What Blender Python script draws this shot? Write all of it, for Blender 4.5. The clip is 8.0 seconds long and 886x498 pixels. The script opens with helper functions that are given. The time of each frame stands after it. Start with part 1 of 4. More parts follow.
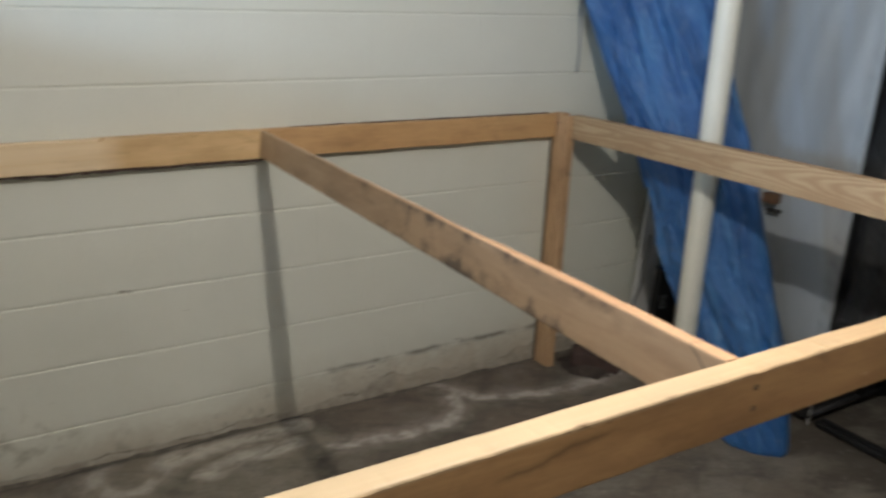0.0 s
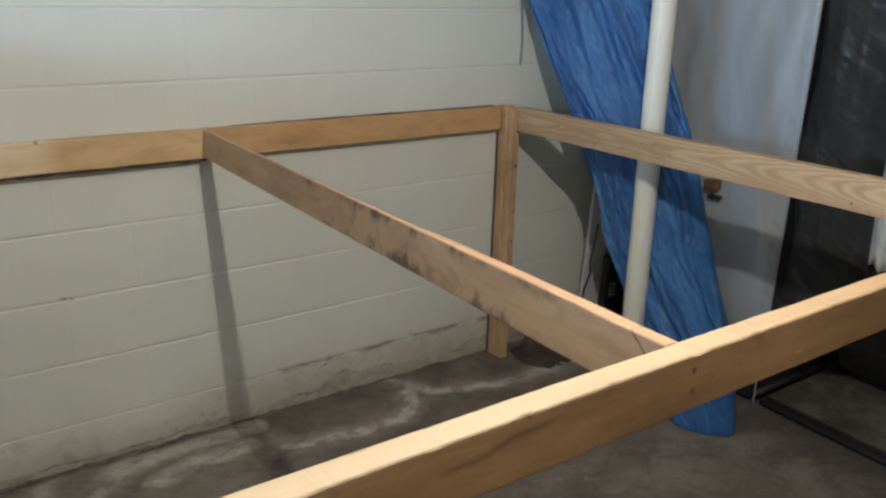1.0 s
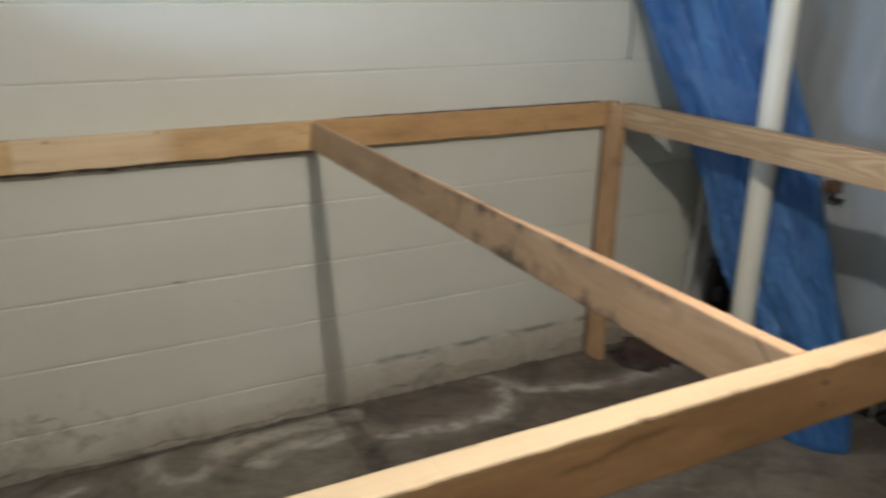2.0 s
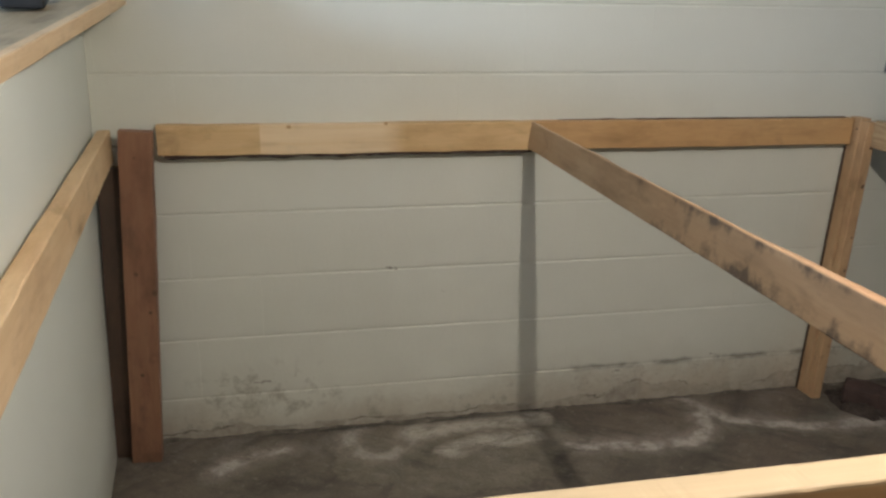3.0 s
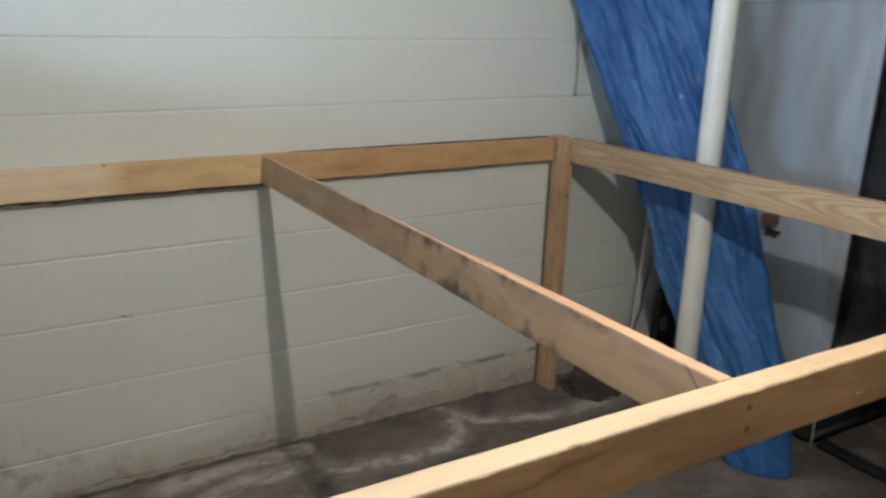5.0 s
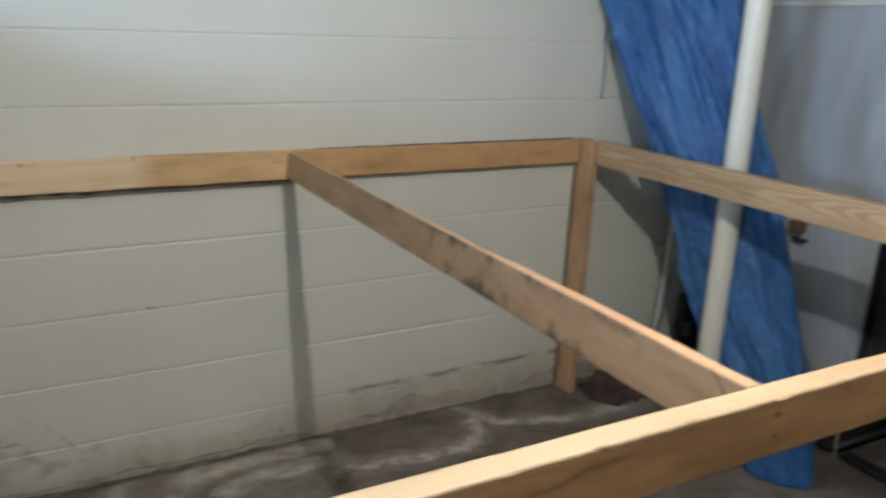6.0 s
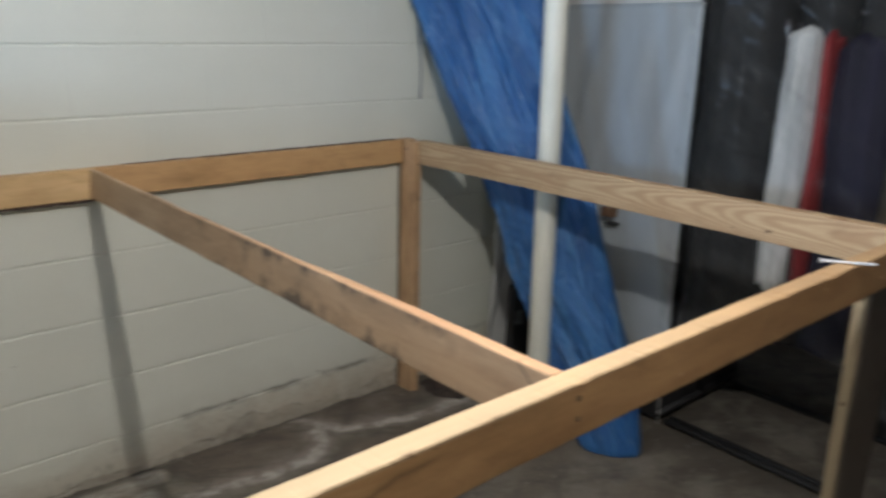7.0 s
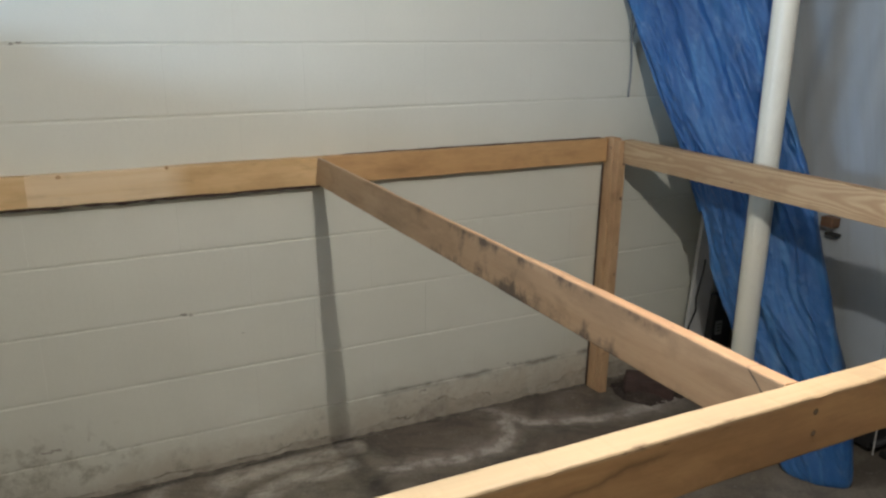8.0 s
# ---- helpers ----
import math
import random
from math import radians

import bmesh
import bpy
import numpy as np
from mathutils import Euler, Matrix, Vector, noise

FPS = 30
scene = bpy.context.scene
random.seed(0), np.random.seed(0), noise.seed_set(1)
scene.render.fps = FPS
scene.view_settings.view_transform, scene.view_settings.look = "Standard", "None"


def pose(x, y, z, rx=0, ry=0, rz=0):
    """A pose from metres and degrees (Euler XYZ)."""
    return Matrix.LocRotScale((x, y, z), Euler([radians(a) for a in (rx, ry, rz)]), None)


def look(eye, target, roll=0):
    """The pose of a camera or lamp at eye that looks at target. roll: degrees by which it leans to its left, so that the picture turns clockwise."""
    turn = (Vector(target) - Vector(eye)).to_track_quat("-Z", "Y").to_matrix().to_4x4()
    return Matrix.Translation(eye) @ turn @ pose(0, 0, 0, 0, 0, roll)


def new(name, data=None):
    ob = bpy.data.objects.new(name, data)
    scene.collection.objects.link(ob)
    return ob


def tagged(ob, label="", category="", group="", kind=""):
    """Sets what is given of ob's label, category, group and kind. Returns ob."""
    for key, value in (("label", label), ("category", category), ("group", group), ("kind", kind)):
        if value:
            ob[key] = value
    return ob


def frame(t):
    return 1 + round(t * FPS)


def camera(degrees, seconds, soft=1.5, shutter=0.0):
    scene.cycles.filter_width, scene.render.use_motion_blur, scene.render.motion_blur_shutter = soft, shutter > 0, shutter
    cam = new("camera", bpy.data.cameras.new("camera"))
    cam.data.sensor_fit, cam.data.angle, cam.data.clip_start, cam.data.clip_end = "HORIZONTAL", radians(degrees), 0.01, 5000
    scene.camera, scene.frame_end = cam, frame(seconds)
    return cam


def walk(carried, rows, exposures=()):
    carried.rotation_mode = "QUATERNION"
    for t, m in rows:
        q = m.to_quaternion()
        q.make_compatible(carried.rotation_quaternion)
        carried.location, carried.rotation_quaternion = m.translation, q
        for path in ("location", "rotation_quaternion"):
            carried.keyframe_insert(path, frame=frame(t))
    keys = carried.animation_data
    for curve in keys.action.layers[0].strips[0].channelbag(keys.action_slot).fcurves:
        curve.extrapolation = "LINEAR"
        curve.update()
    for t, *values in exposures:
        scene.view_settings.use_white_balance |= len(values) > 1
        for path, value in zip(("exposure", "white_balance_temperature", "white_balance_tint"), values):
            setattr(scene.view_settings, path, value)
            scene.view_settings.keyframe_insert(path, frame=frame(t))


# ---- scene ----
cam = camera(60.3, 8.0, soft=2.4, shutter=0.6)
PATH = [
    (0, (0.585, -2.312, 1.414), (1.532, -0.664, 0.793), 1.46),
    (0.5, (0.607, -2.317, 1.418), (1.716, -0.763, 0.823), 1.19),
    (1, (0.596, -2.321, 1.416), (1.644, -0.740, 0.783), 0.77),
    (1.5, (0.597, -2.317, 1.414), (1.663, -0.756, 0.760), 1.0),
    (2, (0.583, -2.297, 1.407), (1.419, -0.598, 0.764), 0.24),
    (2.2, (0.589, -2.290, 1.402), (1.286, -0.529, 0.757), 0.1),
    (2.5, (0.577, -2.283, 1.401), (1.096, -0.460, 0.757), 0.2),
    (2.8, (0.548, -2.273, 1.398), (0.948, -0.418, 0.757), 0.6),
    (3.05, (0.524, -2.265, 1.396), (0.897, -0.403, 0.755), 1.1),
    (3.3, (0.512, -2.262, 1.395), (0.953, -0.418, 0.757), 1.4),
    (3.5, (0.513, -2.273, 1.404), (1.054, -0.457, 0.770), 1.6),
    (4, (0.579, -2.327, 1.422), (1.555, -0.690, 0.817), 1.68),
    (4.5, (0.604, -2.328, 1.417), (1.642, -0.717, 0.844), 1.29),
    (4.7, (0.594, -2.327, 1.417), (1.609, -0.697, 0.852), 1.1),
    (5.1, (0.586, -2.327, 1.417), (1.505, -0.643, 0.852), 1.0),
    (5.45, (0.572, -2.326, 1.420), (1.399, -0.598, 0.847), 0.7),
    (5.8, (0.564, -2.326, 1.421), (1.407, -0.604, 0.849), 0.82),
    (6, (0.578, -2.323, 1.414), (1.481, -0.630, 0.851), 1.96),
    (6.5, (0.618, -2.342, 1.419), (1.842, -0.851, 0.891), 2.18),
    (6.8, (0.631, -2.353, 1.422), (1.929, -0.933, 0.874), 1.5),
    (7, (0.634, -2.339, 1.421), (1.871, -0.868, 0.869), 0.75),
    (7.5, (0.571, -2.332, 1.425), (1.476, -0.634, 0.881), 0.02),
    (8, (0.566, -2.329, 1.419), (1.407, -0.603, 0.859), 0.3),
]
walk(cam, [(t, look(eye, target, roll)) for t, eye, target, roll in PATH],
     exposures=[(0.0, 0.02, 6420, 11.1), (0.5, 0.02, 6220, 11.1), (1.5, 0.0, 6400, 11.1), (2.2, 0.0, 6550, 12.1), (3.5, 0.0, 6620, 12.1), (4.0, 0.01, 6250, 11.1), (4.5, 0.01, 6100, 11.1), (6.8, 0.03, 6140, 11.1), (7.5, 0.02, 6300, 11.1), (8.0, 0.02, 6440, 11.1)])

# ---- world and light ----
world = bpy.data.worlds.new("world")
world.use_nodes = True
world.node_tree.nodes["Background"].inputs[0].default_value = (0.5, 0.6, 0.75, 1)
world.node_tree.nodes["Background"].inputs[1].default_value = 0.02
scene.world = world

LAMP = (1.25, -1.875, 1.95)
bulb_light = bpy.data.lights.new("bulb_light", "POINT")
bulb_light.energy, bulb_light.color, bulb_light.shadow_soft_size = 54, (1.0, 0.945, 0.85), 0.015
new("bulb_light", bulb_light).location = LAMP
# daylight in the opening of the small window over the ledge
day = bpy.data.lights.new("window_light", "AREA")
day.shape, day.size, day.size_y, day.energy, day.color = "RECTANGLE", 0.7, 0.27, 46, (0.42, 0.67, 1.0)
new("window_light", day).matrix_world = look((-1.62, -1.6, 1.515), (2.0, -1.3, 1.5))


# ---- building blocks ----
def part(name, bm, material, parent=None, label="", smooth=False):
    """One mesh object from a bmesh, under a thing or a part."""
    me = bpy.data.meshes.new(name)
    bm.to_mesh(me)
    bm.free()
    if smooth:
        for p in me.polygons:
            p.use_smooth = True
    me.materials.append(material)
    ob = new(name, me)
    if parent:
        ob.parent = parent
    if label:
        ob["label"] = label
    return ob


def empty(name, at, label, category, group=""):
    ob = new(name)
    ob.empty_display_size = 0.05
    ob.location = at
    return tagged(ob, label, category, group)


def under(thing, ob):
    ob.matrix_parent_inverse = Matrix.Translation(thing.location).inverted()
    return ob


def box(size, at=(0, 0, 0), bevel=0.003, segments=2):
    bm = bmesh.new()
    bmesh.ops.create_cube(bm, size=1)
    bmesh.ops.scale(bm, vec=size, verts=bm.verts)
    bmesh.ops.translate(bm, vec=at, verts=bm.verts)
    if bevel:
        bmesh.ops.bevel(bm, geom=bm.edges[:], offset=bevel, segments=segments, affect="EDGES", profile=0.6)
    return bm


def merge(bm, other):
    me = bpy.data.meshes.new("tmp")
    other.to_mesh(me)
    other.free()
    bm.from_mesh(me)
    bpy.data.meshes.remove(me)
    return bm


def tube(path, radius, sides=12, cap=True):
    """A round bar along a list of points."""
    bm = bmesh.new()
    pts = [Vector(p) for p in path]
    rings = []
    for i, p in enumerate(pts):
        d = (pts[min(i + 1, len(pts) - 1)] - pts[max(i - 1, 0)]).normalized()
        side = d.cross(Vector((0, 0, 1)) if abs(d.z) < 0.9 else Vector((0, 1, 0))).normalized()
        up = side.cross(d)
        r = radius[i] if isinstance(radius, (list, tuple)) else radius
        rings.append([bm.verts.new(p + r * (math.cos(a) * side + math.sin(a) * up)) for a in (2 * math.pi * k / sides for k in range(sides))])
    for a, b in zip(rings, rings[1:]):
        for k in range(sides):
            bm.faces.new((a[k], a[(k + 1) % sides], b[(k + 1) % sides], b[k]))
    if cap:
        bm.faces.new(rings[0][::-1])
        bm.faces.new(rings[-1])
    bmesh.ops.recalc_face_normals(bm, faces=bm.faces)
    return bm


def board(length, width, thick, seed, rough=0.0012, step=0.04, crown=0.0):
    """A sawn board with its length along x, width along z and thickness along y; corners eased, edges a little uneven."""
    bm = bmesh.new()
    n = max(2, int(length / step))
    e = 0.003
    w, t = width / 2, thick / 2
    prof = [(-t + e, -w), (t - e, -w), (t - e * 0.3, -w + e * 0.3), (t, -w + e), (t, w - e), (t - e * 0.3, w - e * 0.3), (t - e, w), (-t + e, w), (-t + e * 0.3, w - e * 0.3), (-t, w - e), (-t, -w + e), (-t + e * 0.3, -w + e * 0.3)]
    rings = []
    for i in range(n + 1):
        x = -length / 2 + length * i / n
        ring = []
        for k, (y, z) in enumerate(prof):
            q = Vector((x * 14 + seed * 7.1, y * 30 + seed, z * 30))
            d = noise.noise(q) * rough
            bow = rough * 2.0 * noise.noise(Vector((x * 1.3 + seed * 3.3, 0.4, 0)))
            ring.append(bm.verts.new((x, y + (d if abs(y) > 0 else 0) + bow, z + noise.noise(q + Vector((5, 9, 2))) * rough + crown * (1 - (2 * x / length) ** 2))))
        rings.append(ring)
    m = len(prof)
    for a, b in zip(rings, rings[1:]):
        for k in range(m):
            bm.faces.new((a[k], a[(k + 1) % m], b[(k + 1) % m], b[k]))
    bm.faces.new(rings[0])
    bm.faces.new(rings[-1][::-1])
    bmesh.ops.recalc_face_normals(bm, faces=bm.faces)
    return bm


# ---- materials ----
class Nodes:
    """A short way to wire a material."""

    def __init__(self, name):
        self.mat = bpy.data.materials.new(name)
        self.mat.use_nodes = True
        self.tree = self.mat.node_tree
        self.bsdf = self.tree.nodes["Principled BSDF"]

    def node(self, kind, **inputs):
        n = self.tree.nodes.new(kind)
        for key, value in inputs.items():
            self.set(n, key.replace("_", " "), value)
        return n

    def set(self, n, key, value):
        socket = n.inputs[int(key)] if key.isdigit() else n.inputs[key]
        if isinstance(value, bpy.types.NodeSocket):
            self.tree.links.new(value, socket)
        else:
            socket.default_value = value

    def math(self, op, a, b=0.0, c=0.0, clamp=False):
        n = self.tree.nodes.new("ShaderNodeMath")
        n.operation, n.use_clamp = op, clamp
        for i, v in enumerate((a, b, c)):
            self.set(n, str(i), v)
        return n.outputs[0]

    def coords(self, scale=(1, 1, 1), shift=None, rotate=(0, 0, 0), world_space=False):
        if world_space:
            source = self.tree.nodes.new("ShaderNodeNewGeometry").outputs["Position"]
        else:
            source = self.tree.nodes.new("ShaderNodeTexCoord").outputs["Object"]
        if shift is not None:
            add = self.tree.nodes.new("ShaderNodeVectorMath")
            self.tree.links.new(source, add.inputs[0])
            self.set(add, "1", shift)
            source = add.outputs[0]
        if any(rotate):
            turn = self.tree.nodes.new("ShaderNodeMapping")
            self.tree.links.new(source, turn.inputs["Vector"])
            turn.inputs["Rotation"].default_value = rotate
            source = turn.outputs[0]
        n = self.tree.nodes.new("ShaderNodeMapping")
        self.tree.links.new(source, n.inputs["Vector"])
        n.inputs["Scale"].default_value = scale
        return n.outputs[0]

    def noise(self, vector, scale, detail=4.0, rough=0.55, distort=0.0):
        n = self.node("ShaderNodeTexNoise", Vector=vector, Scale=scale, Detail=detail, Roughness=rough, Distortion=distort)
        return n.outputs["Fac"]

    def ramp(self, fac, *stops):
        n = self.tree.nodes.new("ShaderNodeValToRGB")
        self.tree.links.new(fac, n.inputs[0])
        e = n.color_ramp.elements
        while len(e) < len(stops):
            e.new(0.5)
        for el, (pos, col) in zip(e, stops):
            el.position = pos
            el.color = (col, col, col, 1) if isinstance(col, (int, float)) else (*col, 1)
        return n.outputs[0]

    def mix(self, fac, a, b, mode="MIX"):
        n = self.tree.nodes.new("ShaderNodeMix")
        n.data_type, n.blend_type = "RGBA", mode
        self.set(n, "0", fac)
        for i, v in ((6, a), (7, b)):
            self.set(n, str(i), v if isinstance(v, bpy.types.NodeSocket) else (*v, 1))
        return n.outputs[2]

    def bump(self, height, strength=0.3, distance=0.002, normal=None):
        n = self.node("ShaderNodeBump", Height=height, Strength=strength, Distance=distance)
        if normal:
            self.tree.links.new(normal, n.inputs["Normal"])
        return n.outputs[0]

    def done(self, color, rough=0.6, normal=None, **more):
        self.set(self.bsdf, "Base Color", color if isinstance(color, bpy.types.NodeSocket) else (*color, 1))
        self.set(self.bsdf, "Roughness", rough)
        if normal:
            self.set(self.bsdf, "Normal", normal)
        for key, value in more.items():
            self.set(self.bsdf, key.replace("_", " "), value)
        return self.mat


def timber(name, pale, mid, dark, stain=0.0, cathedral=0.5, knots=0.6, rough=0.6, tone=0.5, stain_at=None, crack=False, count=13.0, arch=False, lit_top=None, patch=None, check=None):
    """Sawn softwood, grain along the board's local x."""
    s = Nodes(name)
    info = s.tree.nodes.new("ShaderNodeObjectInfo").outputs["Random"]
    off = s.node("ShaderNodeCombineXYZ", X=s.math("MULTIPLY", info, 37.0), Y=s.math("MULTIPLY", info, 11.0), Z=s.math("MULTIPLY", info, 5.0)).outputs[0]
    plain = s.coords((1, 1, 1), off)
    ring_a = s.noise(s.coords((0.55, 5.5, 5.5), off), 1.0, 3, 0.45, 0.25)
    ring_b = s.noise(s.coords((2.4, 16, 16), off), 1.0, 2, 0.4)
    turns = s.math("ADD", s.math("MULTIPLY", ring_a, count), s.math("MULTIPLY", ring_b, 0.5))
    if arch:
        # nested arches of a flat-sawn face, fading into straight grain at one end
        at = s.node("ShaderNodeSeparateXYZ", Vector=s.coords())
        across = s.math("DIVIDE", s.math("ADD", at.outputs[2], -0.008), 0.0445)
        bow = s.math("MULTIPLY", s.math("MULTIPLY", across, across), -3.4)
        warp = s.math("MULTIPLY", s.noise(s.coords((3.0, 9, 9)), 1.0, 4, 0.5), 4.2)
        run = s.math("MULTIPLY", s.math("MAXIMUM", s.math("ADD", at.outputs[0], -0.02), 0.0), 11.0)
        turns = s.math("ADD", s.math("ADD", bow, warp), run)
    rings = s.math("FRACT", turns)
    rings = s.ramp(rings, (0.0, 0.0), (0.3, 0.1), (0.6, 1.0), (0.85, 0.75), (1.0, 0.0)) if arch else s.ramp(rings, (0.0, 0.0), (0.5, 0.15), (0.85, 1.0), (1.0, 0.0))
    blotch = s.noise(s.coords((1.6, 5, 5), off), 1.4, 5, 0.6)
    streak = s.noise(s.coords((2.2, 60, 60), off), 1.0, 4, 0.6)
    grain = s.noise(s.coords((9, 420, 420), off), 1.0, 2, 0.5)
    col = s.mix(s.math("MULTIPLY", rings, cathedral), pale, mid)
    col = s.mix(s.ramp(blotch, (0.3, 0.0), (0.75, tone)), col, mid)
    col = s.mix(s.ramp(streak, (0.42, 0.0), (0.72, 0.5)), col, mid)
    col = s.mix(s.ramp(grain, (0.45, 0.0), (0.85, 0.2)), col, dark)
    vor = s.node("ShaderNodeTexVoronoi", Vector=s.coords((2.4, 8, 8), off), Scale=1.0)
    knot = s.ramp(vor.outputs["Distance"], (0.0, 1.0), (0.07, 0.8), (0.13, 0.2), (0.24, 0.0))
    pick = s.ramp(s.node("ShaderNodeSeparateColor", Color=vor.outputs["Color"]).outputs[0], (0.42, 0.0), (0.47, 1.0))
    col = s.mix(s.math("MULTIPLY", s.math("MULTIPLY", knot, pick), knots), col, [c * 0.4 for c in dark])
    smut = s.noise(s.coords((2.2, 6.5, 6.5), off), 1.6, 8, 0.7)
    col = s.mix(s.ramp(smut, (0.47, 0.0), (0.72, 0.65)), col, dark)
    smudge = s.noise(s.coords((5, 9, 9), off), 1.5, 6, 0.62, 0.6)
    col = s.mix(s.ramp(smudge, (0.56, 0.0), (0.70, 0.35)), col, [c * 0.55 for c in dark])
    if stain:
        black = s.math("MULTIPLY", s.ramp(s.noise(s.coords((7, 12, 12), off), 1.7, 8, 0.72), (0.50, 0.0), (0.64, 1.0)), s.ramp(s.noise(plain, 2.1, 2), (0.47, 0.0), (0.6, 1.0)))
        if stain_at:
            # mould that gathers on one stretch, along both arrises
            xyz = s.node("ShaderNodeSeparateXYZ", Vector=s.coords())
            reach = s.math("SUBTRACT", 1.0, s.math("DIVIDE", s.math("ABSOLUTE", s.math("SUBTRACT", xyz.outputs[0], stain_at[0])), stain_at[1]), clamp=True)
            arris = s.ramp(s.math("ADD", s.math("MULTIPLY", xyz.outputs[2], 10.0), 0.5), (0.1, 1.0), (0.42, 0.0), (0.66, 0.0), (0.86, 1.0), (0.91, 0.0))
            mould = s.math("ADD", s.noise(s.coords((20, 16, 15)), 1.0, 6, 0.68), s.math("ADD", s.math("MULTIPLY", reach, 0.16), s.math("MULTIPLY", arris, 0.17)))
            black = s.math("MULTIPLY", s.ramp(mould, (0.69, 0.0), (0.88, 1.0)), s.ramp(reach, (0.0, 0.0), (0.3, 1.0)))
        col = s.mix(s.math("MULTIPLY", black, stain), col, (0.045, 0.036, 0.034))
    if crack:
        # the upper edge is more orange, most of all towards the front
        orange_top = s.ramp(s.node("ShaderNodeSeparateXYZ", Vector=s.coords()).outputs[2], (0.0405, 0.0), (0.043, 0.6))
        orange_top = s.math("MULTIPLY", orange_top, s.ramp(s.math("ADD", s.node("ShaderNodeSeparateXYZ", Vector=s.coords()).outputs[0], 0.5), (0.25, 0.15), (0.75, 1.0)))
        col = s.mix(orange_top, col, (0.62, 0.33, 0.17))
        xyz = s.node("ShaderNodeSeparateXYZ", Vector=s.coords())
        wob = s.math("MULTIPLY", s.math("SUBTRACT", s.noise(s.coords((60, 60, 60)), 1.0, 3), 0.5), 0.008)
        lean = s.math("ADD", s.math("ADD", s.math("MULTIPLY", xyz.outputs[2], 1.2), s.math("SUBTRACT", xyz.outputs[0], 0.860)), wob)
        gap = s.math("SUBTRACT", 1.0, s.math("DIVIDE", s.math("ABSOLUTE", lean), 0.0032), clamp=True)
        span = s.ramp(s.math("ABSOLUTE", s.math("ADD", xyz.outputs[2], -0.026)), (0.010, 1.0), (0.018, 0.0))
        col = s.mix(s.math("MULTIPLY", gap, span), col, (0.02, 0.016, 0.015))
    if patch:
        # a planed, paler stretch between two saw marks
        xp = s.node("ShaderNodeSeparateXYZ", Vector=s.coords()).outputs[0]
        inside = s.math("MULTIPLY", s.ramp(s.math("ADD", s.math("MULTIPLY", s.math("SUBTRACT", xp, patch[0]), 20.0), 0.5), (0.48, 0.0), (0.52, 1.0)), s.ramp(s.math("ADD", s.math("MULTIPLY", s.math("SUBTRACT", patch[1], xp), 4.0), 0.5), (0.4, 0.0), (0.7, 1.0)))
        col = s.mix(s.math("MULTIPLY", inside, s.ramp(streak, (0.3, 0.35), (0.7, 0.8))), col, (0.84, 0.68, 0.45))
    if lit_top:
        # the lamplit upper edge is painted paler, with dark nicks along its arrises
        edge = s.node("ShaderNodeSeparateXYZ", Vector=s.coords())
        top = s.ramp(edge.outputs[2], (lit_top - 0.003, 0.0), (lit_top, 0.8))
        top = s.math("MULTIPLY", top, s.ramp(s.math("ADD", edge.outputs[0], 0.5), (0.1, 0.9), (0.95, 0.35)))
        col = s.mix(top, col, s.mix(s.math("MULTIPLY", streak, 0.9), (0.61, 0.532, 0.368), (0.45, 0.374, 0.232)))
        arris = s.ramp(s.math("MULTIPLY", s.math("ABSOLUTE", edge.outputs[1]), 10.0), (0.12, 0.0), (0.165, 1.0))
        nick = s.ramp(s.noise(s.coords((22, 90, 90)), 1.0, 5, 0.65), (0.58, 0.0), (0.68, 0.8))
        col = s.mix(s.math("MULTIPLY", s.math("MULTIPLY", arris, nick), s.ramp(edge.outputs[2], (lit_top - 0.012, 0.0), (lit_top - 0.006, 1.0))), col, [c * 0.5 for c in dark])
    if check:
        # a drying check that wanders along the face, from x to x, with its height at either end
        x0, x1, z0, z1 = check
        at = s.node("ShaderNodeSeparateXYZ", Vector=s.coords())
        along_it = s.math("DIVIDE", s.math("SUBTRACT", at.outputs[0], x0), x1 - x0)
        mid = s.math("ADD", s.math("MULTIPLY", along_it, z1 - z0), z0)
        wander = s.math("MULTIPLY", s.math("SUBTRACT", s.noise(s.coords((14, 3, 3)), 1.0, 5, 0.6), 0.5), 0.022)
        off_it = s.math("ABSOLUTE", s.math("SUBTRACT", s.math("SUBTRACT", at.outputs[2], mid), wander))
        inside = s.ramp(along_it, (0.0, 0.0), (0.2, 1.0), (0.8, 1.0), (1.0, 0.0))
        col = s.mix(s.math("MULTIPLY", s.ramp(off_it, (0.0, 0.55), (0.002, 0.3), (0.007, 0.0)), inside), col, [c * 0.35 for c in dark])
    height = s.math("ADD", s.math("MULTIPLY", grain, 0.5), s.math("MULTIPLY", streak, 0.5))
    return s.done(col, s.ramp(blotch, (0.2, rough - 0.1), (0.9, rough + 0.12)), s.bump(height, 0.22, 0.0015))


RAIL_WOOD = timber("yellow_pine", (0.76, 0.57, 0.345), (0.64, 0.43, 0.22), (0.42, 0.24, 0.11), cathedral=0.3, knots=0.95, tone=0.75)
BROWN_RAIL = timber("brown_pine", (0.62, 0.385, 0.175), (0.52, 0.305, 0.128), (0.32, 0.175, 0.065), cathedral=0.3, knots=0.9)
POST_WOOD = timber("post_pine", (0.60, 0.40, 0.225), (0.50, 0.315, 0.165), (0.27, 0.15, 0.075), cathedral=0.35, knots=1.0, tone=0.8)
FRONT_WOOD = timber("front_pine", (0.56, 0.340, 0.150), (0.43, 0.241, 0.098), (0.23, 0.113, 0.046), cathedral=0.8, knots=1.0, tone=0.9, lit_top=0.036, check=(-0.44, -0.27, 0.002, 0.024))
